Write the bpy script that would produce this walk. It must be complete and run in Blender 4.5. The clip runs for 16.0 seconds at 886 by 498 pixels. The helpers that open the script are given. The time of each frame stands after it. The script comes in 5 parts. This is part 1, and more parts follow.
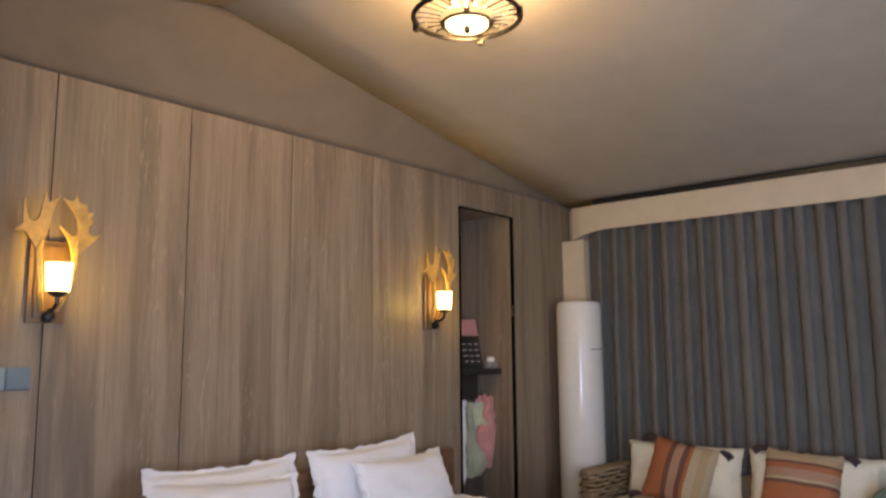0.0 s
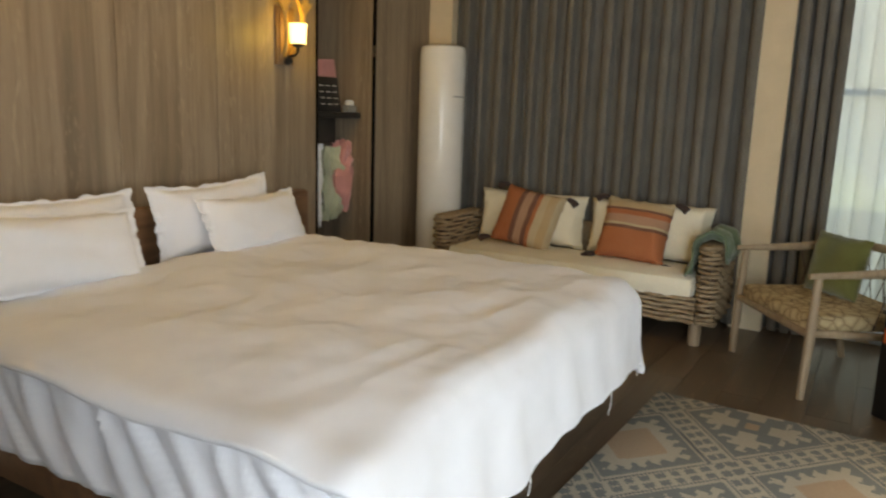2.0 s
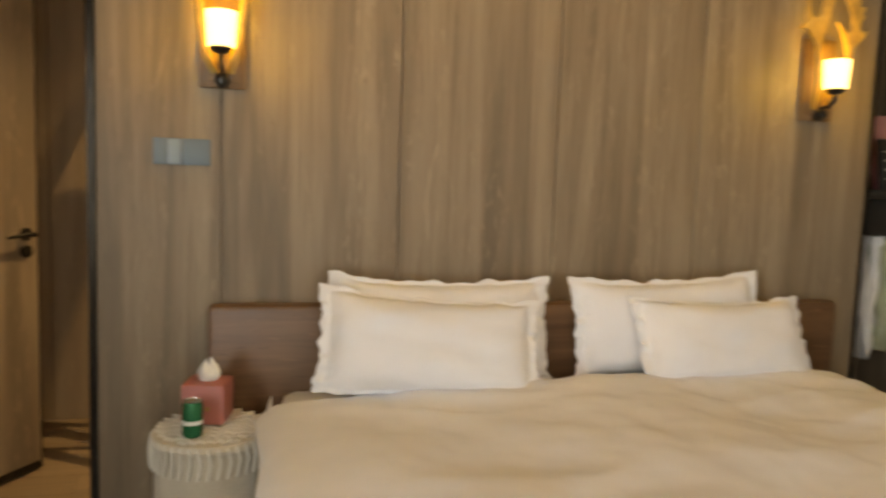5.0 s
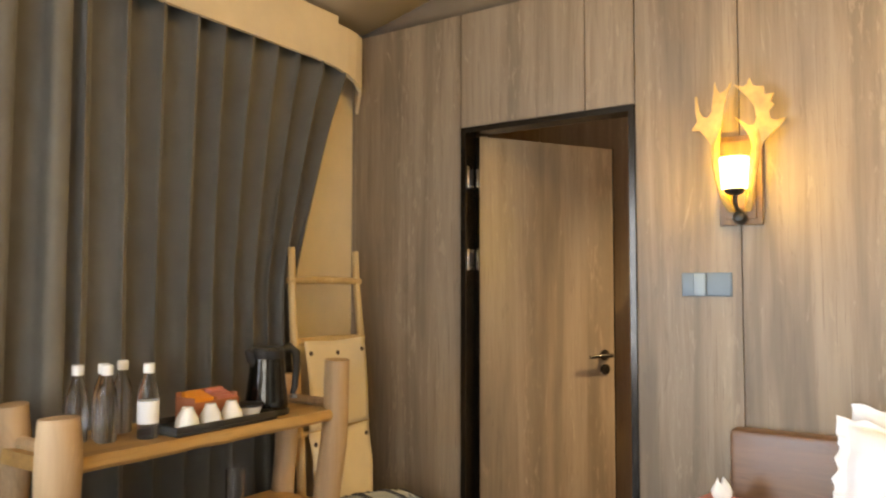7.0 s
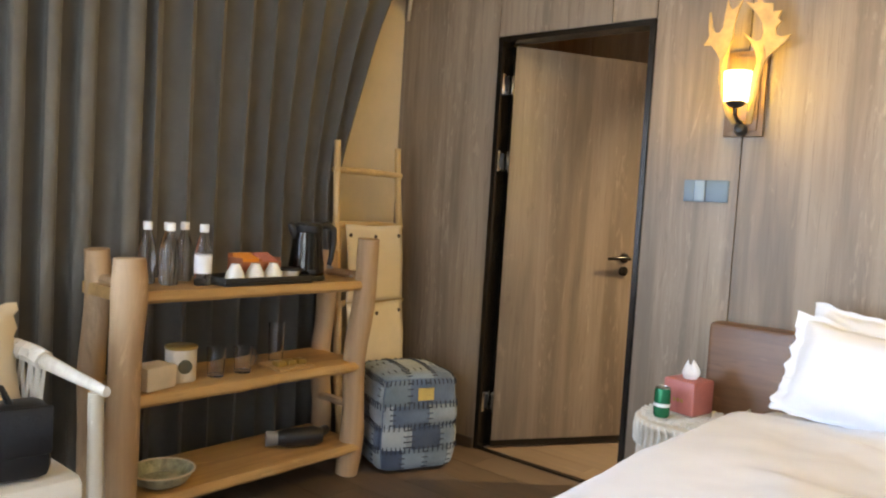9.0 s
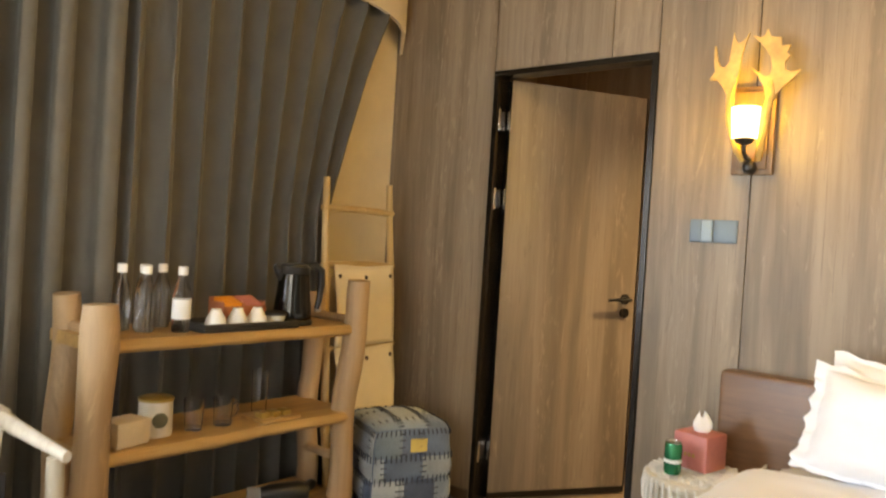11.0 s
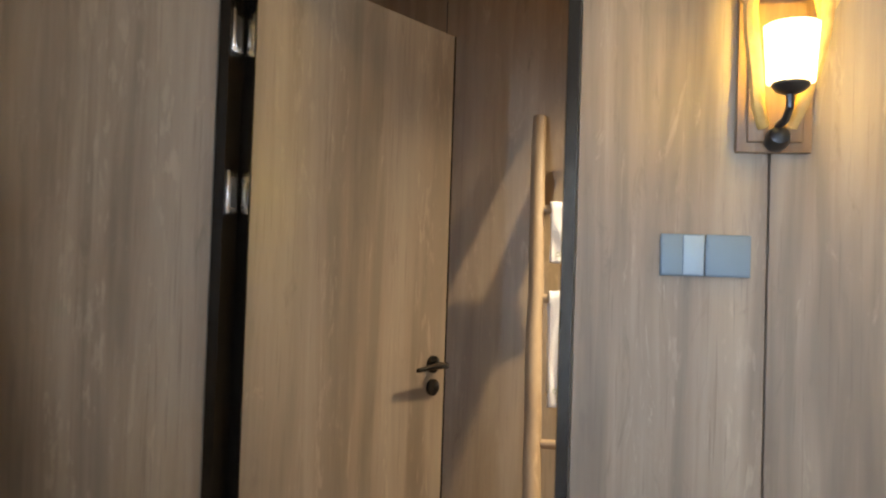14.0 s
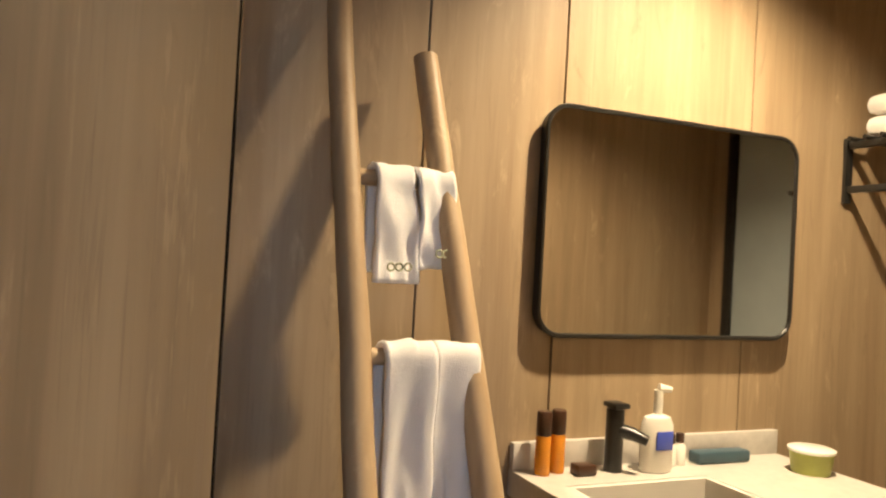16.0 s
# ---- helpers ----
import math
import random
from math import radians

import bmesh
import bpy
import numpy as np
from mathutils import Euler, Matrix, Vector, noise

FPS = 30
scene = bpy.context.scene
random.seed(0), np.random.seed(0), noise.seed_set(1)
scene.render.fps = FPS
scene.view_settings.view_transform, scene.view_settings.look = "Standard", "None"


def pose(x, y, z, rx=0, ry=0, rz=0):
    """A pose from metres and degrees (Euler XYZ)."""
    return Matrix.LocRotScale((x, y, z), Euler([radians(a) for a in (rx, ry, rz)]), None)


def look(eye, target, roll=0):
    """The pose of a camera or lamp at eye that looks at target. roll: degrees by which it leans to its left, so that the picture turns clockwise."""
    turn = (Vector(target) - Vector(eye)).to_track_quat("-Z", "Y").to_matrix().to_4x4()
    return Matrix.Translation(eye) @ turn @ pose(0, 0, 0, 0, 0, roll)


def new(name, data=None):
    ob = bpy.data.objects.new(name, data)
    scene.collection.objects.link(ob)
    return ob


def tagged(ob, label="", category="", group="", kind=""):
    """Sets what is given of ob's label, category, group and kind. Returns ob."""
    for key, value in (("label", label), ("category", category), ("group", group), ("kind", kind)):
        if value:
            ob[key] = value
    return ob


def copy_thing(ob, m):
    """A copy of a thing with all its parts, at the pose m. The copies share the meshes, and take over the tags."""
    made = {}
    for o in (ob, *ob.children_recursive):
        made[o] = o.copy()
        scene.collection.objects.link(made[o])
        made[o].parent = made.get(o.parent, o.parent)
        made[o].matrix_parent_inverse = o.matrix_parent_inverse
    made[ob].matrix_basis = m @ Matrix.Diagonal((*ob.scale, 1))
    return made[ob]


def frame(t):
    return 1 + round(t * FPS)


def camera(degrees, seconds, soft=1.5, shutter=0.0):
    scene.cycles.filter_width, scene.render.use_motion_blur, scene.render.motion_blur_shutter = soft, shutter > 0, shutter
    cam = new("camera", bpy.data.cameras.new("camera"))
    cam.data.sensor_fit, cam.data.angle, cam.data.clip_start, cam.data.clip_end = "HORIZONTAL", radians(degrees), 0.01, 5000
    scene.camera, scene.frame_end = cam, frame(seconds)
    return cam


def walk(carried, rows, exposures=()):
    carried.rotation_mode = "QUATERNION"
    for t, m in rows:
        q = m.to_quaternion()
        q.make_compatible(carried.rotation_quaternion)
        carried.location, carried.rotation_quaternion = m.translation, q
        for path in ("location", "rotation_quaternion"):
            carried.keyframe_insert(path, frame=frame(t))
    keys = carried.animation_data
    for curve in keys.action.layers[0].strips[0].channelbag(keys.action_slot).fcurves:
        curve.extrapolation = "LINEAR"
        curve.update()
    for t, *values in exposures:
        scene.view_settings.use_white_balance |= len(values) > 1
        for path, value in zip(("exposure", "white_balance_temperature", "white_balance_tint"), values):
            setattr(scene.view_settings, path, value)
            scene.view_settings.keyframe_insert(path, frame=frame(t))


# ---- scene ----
cam = camera(61.6, 16.0, soft=2.1, shutter=0.3)

PATH = [
    (0, (-0.8, -3.15, 1.449), (0.708, -1.863, 1.714), -0.4),
    (0.5, (-0.775, -3.124, 1.402), (0.715, -1.791, 1.448), -0.0),
    (1, (-0.729, -3.097, 1.38), (0.81, -1.83, 1.221), 0.4),
    (1.5, (-0.728, -3.057, 1.346), (0.893, -1.918, 1.074), 0.9),
    (2, (-0.628, -3.116, 1.358), (1.068, -2.124, 0.983), 1.9),
    (2.5, (-0.434, -3.196, 1.35), (1.316, -2.324, 0.929), 2.8),
    (3, (-0.267, -3.125, 1.337), (1.487, -2.27, 0.899), 3.3),
    (3.5, (-0.066, -2.95, 1.364), (1.623, -1.97, 0.932), 3.3),
    (4, (0.128, -2.851, 1.371), (1.66, -1.625, 0.981), 3.1),
    (4.5, (0.412, -2.796, 1.391), (1.526, -1.168, 1.06), 2.4),
    (5, (0.557, -2.656, 1.289), (1.036, -0.724, 1.097), 2.0),
    (7.5, (1.189, -2.914, 1.326), (-0.034, -1.335, 1.445), 1.8),
    (8, (1.339, -2.937, 1.238), (0.067, -1.394, 1.213), 2.9),
    (10.5, (1.478, -3.033, 1.211), (0.186, -1.513, 1.072), 3.7),
    (11, (1.327, -2.875, 1.242), (0.054, -1.333, 1.22), 3.6),
    (11.5, (1.107, -2.752, 1.282), (-0.104, -1.162, 1.351), 3.6),
    (12, (0.861, -2.545, 1.302), (-0.238, -0.879, 1.422), 3.2),
    (12.5, (0.652, -2.318, 1.311), (-0.302, -0.565, 1.436), 2.8),
    (13, (0.361, -2.109, 1.316), (-0.375, -0.252, 1.409), 2.4),
    (13.5, (0.179, -1.935, 1.287), (-0.358, -0.011, 1.375), 2.2),
    (14, (-0.037, -1.621, 1.303), (-0.302, 0.361, 1.35), 1.9),
    (14.5, (-0.217, -1.268, 1.309), (-0.259, 0.731, 1.323), 1.5),
    (15, (-0.293, -0.887, 1.3), (-0.122, 1.106, 1.3), 1.9),
    (15.5, (-0.344, -0.587, 1.354), (0.069, 1.37, 1.32), 3.5),
    (16, (-0.435, -0.19, 1.376), (0.345, 1.652, 1.409), 3.2),
]
walk(cam, [(t, look(eye, target, roll)) for t, eye, target, roll in PATH],
     [(0, 0.15, 7100, 18), (0.5, 0.32, 6500, 13), (1.0, 0.2, 7600, 5), (1.5, 0.1, 8300, 4), (2.5, 0.05, 11000, 10), (3.5, 0.18, 14000, 20), (4.5, 0.2, 13000, 14), (5.2, 0.2, 11000, 8), (7.3, 1.4, 8000, 9),
      (8.2, 1.3, 6700, 8), (10.3, 1.1, 8200, 7), (11.5, 1.32, 9300, 8), (13, 1.35, 6700, 6), (14.5, 1.05, 6500, 6), (15.4, 1.0, 6500, 4), (16, 0.75, 7100, 8)])

# ---- world, sun, large lights ----
world = bpy.data.worlds.new("world")
scene.world = world
world.use_nodes = True
wt = world.node_tree
sky = wt.nodes.new("ShaderNodeTexSky")
sky.sky_type = "NISHITA"
sky.sun_disc = False
sky.sun_elevation = radians(35)
sky.sun_rotation = radians(150)
wt.links.new(sky.outputs[0], wt.nodes["Background"].inputs[0])
wt.nodes["Background"].inputs[1].default_value = 0.1


def lamp(name, kind, m, energy, color, size=0.1, size_y=0.0, angle=60):
    d = bpy.data.lights.new(name, kind)
    d.energy, d.color = energy, color
    if kind == "AREA":
        d.size = size
        if size_y:
            d.shape, d.size_y = "RECTANGLE", size_y
    elif kind == "SPOT":
        d.spot_size, d.spot_blend, d.shadow_soft_size = radians(angle), 1.0, size
    elif kind == "SUN":
        d.angle = size
    else:
        d.shadow_soft_size = size
    ob = new(name, d)
    ob.matrix_world = m
    return ob


WARM = (1.0, 0.68, 0.06)
lamp("sun", "SUN", look((0, 0, 10), (3, 6, 0)), 1.5, (1, 0.95, 0.88), 0.2)
# daylight in the glazed front opening, plus an added unseen source on the left
lamp("front_daylight", "AREA", look((1.1, -4.62, 1.25), (1.1, 0, 1.0)), 30, (0.56, 0.71, 1.0), 1.9, 2.1)
lamp("left_fill", "AREA", look((-1.54, -3.95, 1.2), (0.3, -2.5, 0.8)), 105, (0.52, 0.68, 1.0), 0.8, 2.0)
lamp("ceiling_lamp_glow", "POINT", pose(1.42, -1.39, 2.76), 44, (1.0, 0.7, 0.33), 0.1)
for lx, lz in ((0.43, 1.735), (2.765, 1.745)):
    lamp("sconce_glow", "POINT", pose(lx, -0.13, lz), 4.6, WARM, 0.045)
lamp("bathroom_spot", "SPOT", look((0.86, 0.86, 2.47), (0.88, 0.96, 0)), 150, (1.0, 0.8, 0.55), 0.03, angle=130)
# weak fill added near the door; no such fitting is known there
lamp("bathroom_spot", "SPOT", look((-0.35, 0.5, 2.46), (-0.35, 0.55, 0)), 2, (1.0, 0.8, 0.55), 0.04, angle=140)


# ---- materials ----
class Mat:
    """A small builder of node materials."""

    def __init__(self, name, rough=0.6, metal=0.0):
        self.m = bpy.data.materials.new(name)
        self.m.use_nodes = True
        self.t = self.m.node_tree
        self.b = self.t.nodes["Principled BSDF"]
        self.b.inputs["Roughness"].default_value = rough
        self.b.inputs["Metallic"].default_value = metal
        self.co = None

    def node(self, kind, **kw):
        n = self.t.nodes.new("ShaderNode" + kind)
        for k, v in kw.items():
            n.inputs[k.replace("_", " ")].default_value = v
        return n

    def link(self, a, b):
        self.t.links.new(a, b)

    def coords(self, scale=(1, 1, 1), random_shift=False, rot=(0, 0, 0)):
        tc = self.node("TexCoord")
        mp = self.node("Mapping")
        mp.inputs["Scale"].default_value = scale
        mp.inputs["Rotation"].default_value = rot
        self.link(tc.outputs["Object"], mp.inputs["Vector"])
        if random_shift:
            oi = self.node("ObjectInfo")
            mu = self.node("Math")
            mu.operation = "MULTIPLY"
            mu.inputs[1].default_value = 37.0
            self.link(oi.outputs["Random"], mu.inputs[0])
            cx = self.node("CombineXYZ")
            for i in range(3):
                self.link(mu.outputs[0], cx.inputs[i])
            self.link(cx.outputs[0], mp.inputs["Location"])
        return mp.outputs["Vector"]

    def noise(self, vec, scale, detail=4, rough=0.6, dist=0.0):
        n = self.node("TexNoise")
        n.inputs["Scale"].default_value, n.inputs["Detail"].default_value = scale, detail
        n.inputs["Roughness"].default_value, n.inputs["Distortion"].default_value = rough, dist
        self.link(vec, n.inputs["Vector"])
        return n.outputs["Fac"]

    def ramp(self, fac, stops, mode="LINEAR"):
        n = self.node("ValToRGB")
        n.color_ramp.interpolation = mode
        el = n.color_ramp.elements
        while len(el) < len(stops):
            el.new(0.5)
        for e, (p, c) in zip(el, stops):
            e.position, e.color = p, (*c, 1)
        self.link(fac, n.inputs["Fac"])
        return n.outputs["Color"]

    def math(self, op, a, b=None):
        n = self.node("Math")
        n.operation = op
        for i, v in enumerate((a, b)):
            if v is None:
                continue
            if isinstance(v, (int, float)):
                n.inputs[i].default_value = v
            else:
                self.link(v, n.inputs[i])
        return n.outputs[0]

    def mix(self, fac, a, b, mode="MIX"):
        n = self.node("MixRGB")
        n.blend_type = mode
        for i, v in enumerate((fac, a, b)):
            if isinstance(v, (int, float)):
                n.inputs[i].default_value = v
            elif isinstance(v, tuple):
                n.inputs[i].default_value = (*v, 1)
            else:
                self.link(v, n.inputs[i])
        return n.outputs[0]

    def color(self, c):
        if isinstance(c, tuple):
            self.b.inputs["Base Color"].default_value = (*c, 1)
        else:
            self.link(c, self.b.inputs["Base Color"])
        return self

    def bump(self, h, strength=0.3, distance=0.002):
        n = self.node("Bump")
        n.inputs["Strength"].default_value, n.inputs["Distance"].default_value = strength, distance
        self.link(h, n.inputs["Height"])
        self.link(n.outputs[0], self.b.inputs["Normal"])
        return self


def wood(name, dark, mid, light, along="Z", rough=0.5, scale=1.0, strength=0.2, shift=True, streak=17, dashes=0.0):
    k = Mat(name, rough)
    lo = 0.9
    s = {"X": (lo, streak, streak), "Y": (streak, lo, streak), "Z": (streak, streak, lo)}[along]
    s = tuple(v * scale for v in s)
    v = k.coords(s, shift)
    fine = k.noise(v, 1.6, 6, 0.65, 0.6)
    broad = k.noise(k.coords(tuple(x * 0.22 for x in s), shift), 1.0, 3, 0.5, 1.0)
    c = k.ramp(fine, [(0.32, dark), (0.5, mid), (0.7, light)])
    c = k.mix(0.55, c, k.ramp(broad, [(0.3, dark), (0.7, light)]), "MIX")
    fleck = k.noise(k.coords(tuple(x * (0.62 if x > lo * scale else 2.4) for x in s), shift), 1.0, 5, 0.7, 2.2)
    c = k.mix(k.ramp(fleck, [(0.6, (0, 0, 0)), (0.72, (0.55, 0.55, 0.55))]), c, tuple(min(1, 1.35 * x) for x in light))
    c = k.mix(k.ramp(fleck, [(0.28, (0.5, 0.5, 0.5)), (0.4, (0, 0, 0))]), c, tuple(0.75 * x for x in dark))
    if dashes:
        # narrow streaks and short pale dashes in loose columns, as in printed oak laminate
        def stretched(across, along_):
            return tuple(along_ if x == lo * scale else across for x in s)
        band = k.noise(k.coords(stretched(9, 0.5), shift), 1.0, 3, 0.6, 0.5)
        c = k.mix(k.math("MULTIPLY", k.ramp(band, [(0.36, (1, 1, 1)), (0.5, (0, 0, 0))]), 0.62 * dashes), c, tuple(0.8 * x for x in dark))
        c = k.mix(k.math("MULTIPLY", k.ramp(band, [(0.52, (0, 0, 0)), (0.66, (1, 1, 1))]), 0.5 * dashes), c, light)
        col = k.ramp(k.noise(k.coords(stretched(7, 0.35), shift), 1.0, 2), [(0.5, (0, 0, 0)), (0.6, (1, 1, 1))])
        dash = k.ramp(k.noise(k.coords(stretched(55, 12), shift), 1.0, 3, 0.6, 0.15), [(0.56, (0, 0, 0)), (0.66, (1, 1, 1))])
        c = k.mix(k.math("MULTIPLY", k.math("MULTIPLY", col, dash), 0.26 * dashes), c, tuple(min(1, 1.5 * x) for x in light))
        pore = k.ramp(k.noise(k.coords(stretched(120, 3.5), shift), 1.0, 3), [(0.3, (1, 1, 1)), (0.42, (0, 0, 0))])
        c = k.mix(k.math("MULTIPLY", pore, 0.4 * dashes), c, tuple(0.7 * x for x in dark))
    k.color(c)
    k.bump(fine, strength, 0.002)
    rr = k.math("MULTIPLY_ADD", fine, 0.25)
    rr.node.inputs[2].default_value = rough - 0.12
    k.link(rr, k.b.inputs["Roughness"])
    return k.m


def plain(name, c, rough=0.5, metal=0.0, vary=0.12, scale=12.0, bump=0.0, bscale=60.0):
    k = Mat(name, rough, metal)
    n = k.noise(k.coords(), scale, 4)
    a = tuple(x * (1 - vary) for x in c)
    b = tuple(min(1, x * (1 + vary)) for x in c)
    k.color(k.ramp(n, [(0.3, a), (0.7, b)]))
    if bump:
        k.bump(k.noise(k.coords(), bscale, 5), bump, 0.003)
    return k.m


def fabric(name, c, rough=0.9, weave=500.0, vary=0.1, strength=0.25, sheen=0.2, wrinkle=0.0):
    k = Mat(name, rough)
    v = k.coords()
    n = k.noise(v, 5, 4)
    k.color(k.ramp(n, [(0.3, tuple(x * (1 - vary) for x in c)), (0.7, tuple(min(1, x * (1 + vary)) for x in c))]))
    h = k.noise(v, weave, 2)
    if wrinkle:
        h = k.math("ADD", k.math("MULTIPLY", h, 0.15), k.math("MULTIPLY", k.noise(v, 7, 5, 0.6, 1.2), wrinkle))
    k.bump(h, strength, 0.004)
    k.b.inputs["Sheen Weight"].default_value = sheen
    return k.m


M = {}
M["panel"] = wood("grey_brown_laminate", (0.18, 0.128, 0.082), (0.27, 0.198, 0.13), (0.36, 0.275, 0.19), "Z", 0.48, dashes=1.0)
M["door"] = wood("door_laminate", (0.16, 0.112, 0.069), (0.24, 0.172, 0.108), (0.32, 0.24, 0.158), "Z", 0.45, dashes=0.9)
M["bath_panel"] = wood("bathroom_laminate", (0.26, 0.18, 0.11), (0.34, 0.25, 0.155), (0.43, 0.325, 0.21), "Z", 0.45, dashes=0.6)
M["floor"] = wood("dark_floor_laminate", (0.06, 0.038, 0.022), (0.11, 0.073, 0.044), (0.175, 0.122, 0.078), "X", 0.36)
M["bath_floor"] = wood("bathroom_floor", (0.12, 0.08, 0.05), (0.2, 0.14, 0.085), (0.27, 0.19, 0.12), "X", 0.4)
M["headboard"] = wood("walnut_veneer", (0.09, 0.042, 0.02), (0.17, 0.085, 0.042), (0.25, 0.135, 0.07), "X", 0.4, shift=False)
M["log"] = wood("peeled_log", (0.27, 0.155, 0.075), (0.45, 0.28, 0.14), (0.6, 0.41, 0.235), "Z", 0.55, 0.5, 0.35)
M["plank"] = wood("yellow_plank", (0.26, 0.125, 0.035), (0.46, 0.25, 0.08), (0.58, 0.36, 0.14), "Y", 0.5, 0.7, dashes=0.8)
M["bamboo"] = wood("pale_stick", (0.36, 0.22, 0.08), (0.5, 0.33, 0.14), (0.6, 0.43, 0.22), "Z", 0.5)
M["chairwood"] = wood("weathered_chair_wood", (0.2, 0.13, 0.075), (0.31, 0.22, 0.135), (0.42, 0.32, 0.21), "Z", 0.55)
M["palewood"] = wood("pale_chair_wood", (0.4, 0.33, 0.24), (0.52, 0.45, 0.34), (0.6, 0.54, 0.44), "Z", 0.5)
M["wicker"] = wood("grey_wicker", (0.17, 0.11, 0.058), (0.31, 0.215, 0.12), (0.44, 0.325, 0.2), "X", 0.65, 1.4, 0.4)
M["ladder"] = wood("bathroom_ladder_wood", (0.28, 0.18, 0.1), (0.4, 0.28, 0.165), (0.5, 0.37, 0.23), "Z", 0.5, 0.6)
M["canvas_ceiling"] = fabric("tent_canvas", (0.43, 0.36, 0.265), 0.85, 300, 0.05, 0.15, 0.1)
M["tentwall"] = fabric("cream_tent_wall", (0.66, 0.53, 0.35), 0.85, 300, 0.06, 0.15, 0.1)
# tent canvas darkened to brown: the shade on the end hip, as colour
M["canvas_hip_shade"] = fabric("shaded_tent_canvas", (0.19, 0.145, 0.1), 0.85, 300, 0.08, 0.15, 0.1)
M["curtain"] = fabric("grey_curtain", (0.155, 0.142, 0.118), 0.9, 420, 0.12, 0.3, 0.1)
M["linen"] = fabric("white_bed_linen", (0.8, 0.8, 0.82), 0.9, 900, 0.03, 0.5, 0.15, 0.5)
M["towel"] = fabric("white_towel", (0.82, 0.8, 0.78), 0.95, 420, 0.05, 0.4, 0.4)
M["cream"] = fabric("cream_cushion", (0.82, 0.75, 0.58), 0.9, 400, 0.05, 0.3, 0.2, 0.3)
M["olive"] = fabric("olive_cushion", (0.13, 0.135, 0.035), 0.95, 300, 0.15, 0.5, 0.4)
M["green_throw"] = fabric("green_throw", (0.13, 0.18, 0.1), 0.95, 200, 0.2, 0.7, 0.4)
M["canvas"] = fabric("cream_canvas", (0.68, 0.56, 0.37), 0.9, 500, 0.06, 0.3)
M["white_rope"] = fabric("white_rope", (0.72, 0.67, 0.58), 0.9, 300, 0.08, 0.6)
M["pink"] = fabric("pink_cloth", (0.62, 0.27, 0.24), 0.9, 300, 0.15, 0.5)
M["sage"] = fabric("sage_cloth", (0.42, 0.44, 0.3), 0.9, 300, 0.3, 0.5)
M["macrame"] = fabric("cream_woven_stool", (0.62, 0.54, 0.42), 0.95, 120, 0.12, 0.9)
M["black"] = plain("black_metal", (0.016, 0.015, 0.014), 0.3, 0.0, 0.2)
M["bronze"] = plain("dark_bronze_frame", (0.03, 0.024, 0.018), 0.22, 0.7, 0.2)
M["chrome"] = plain("satin_steel", (0.6, 0.58, 0.54), 0.22, 1.0, 0.05)
M["white_plastic"] = plain("white_plastic", (0.78, 0.75, 0.68), 0.18, 0, 0.02)
M["white_ceramic"] = plain("white_ceramic", (0.8, 0.78, 0.72), 0.15, 0, 0.03)
M["grey_switch"] = plain("blue_grey_switch", (0.17, 0.22, 0.26), 0.5, 0.2, 0.05)
M["grey_switch_light"] = plain("pale_switch", (0.28, 0.35, 0.4), 0.5, 0.2, 0.05)
M["shelfblack"] = plain("black_board", (0.02, 0.018, 0.016), 0.4)
M["pinkbox"] = plain("pink_leather", (0.5, 0.17, 0.145), 0.5, 0, 0.1, 20, 0.2)
M["cangreen"] = plain("green_can", (0.02, 0.2, 0.085), 0.22, 0.5, 0.1)
M["antler"] = plain("yellowed_antler", (0.52, 0.32, 0.1), 0.45, 0, 0.3, 14, 0.4)
M["plate"] = wood("sconce_plate_wood", (0.1, 0.05, 0.022), (0.2, 0.11, 0.05), (0.3, 0.18, 0.085), "Z", 0.45)
M["kettle"] = plain("dark_polished_steel", (0.05, 0.048, 0.045), 0.14, 0.9, 0.1)
M["frosted"] = plain("frosted_blue_glass", (0.36, 0.42, 0.44), 0.3, 0, 0.08, 3)
M["orange"] = plain("orange_plastic", (0.75, 0.27, 0.03), 0.3)
M["amber"] = plain("amber_bottle", (0.62, 0.24, 0.03), 0.2)
M["darkbrown"] = plain("dark_brown_plastic", (0.05, 0.022, 0.012), 0.3)
M["stonetop"] = plain("grey_stone_top", (0.56, 0.53, 0.49), 0.3, 0, 0.08, 40)
M["vanity"] = wood("dark_vanity", (0.035, 0.024, 0.016), (0.06, 0.043, 0.03), (0.09, 0.065, 0.045), "Z", 0.4)
M["blue_label"] = plain("blue_label", (0.06, 0.1, 0.55), 0.35)
M["blue_case"] = plain("dark_blue_case", (0.045, 0.09, 0.12), 0.4)
M["lime"] = plain("olive_tin_paint", (0.33, 0.36, 0.09), 0.35)
M["tinprint"] = plain("dark_print", (0.09, 0.08, 0.04), 0.4)
M["gold"] = plain("gold_print", (0.42, 0.27, 0.07), 0.35, 0.5)
M["redorange"] = plain("orange_band", (0.55, 0.1, 0.02), 0.45)
M["leather"] = plain("black_leather", (0.008, 0.0075, 0.0075), 0.42, 0, 0.2, 20, 0.35, 90)
M["paper"] = plain("white_paper", (0.8, 0.78, 0.74), 0.8, 0, 0.03)
M["cardboard"] = plain("pale_wood_block", (0.6, 0.47, 0.3), 0.6, 0, 0.1)
M["terracotta"] = plain("terracotta_packet", (0.4, 0.13, 0.06), 0.5)
M["bowlmat"] = plain("patterned_bowl", (0.36, 0.33, 0.2), 0.35, 0, 0.5, 30)
M["tassel"] = fabric("dark_tassel", (0.05, 0.03, 0.025), 0.95, 200)
M["stitch"] = plain("dark_stitching", (0.03, 0.035, 0.05), 0.8)
M["ac_trim"] = plain("grey_trim", (0.25, 0.24, 0.22), 0.4)
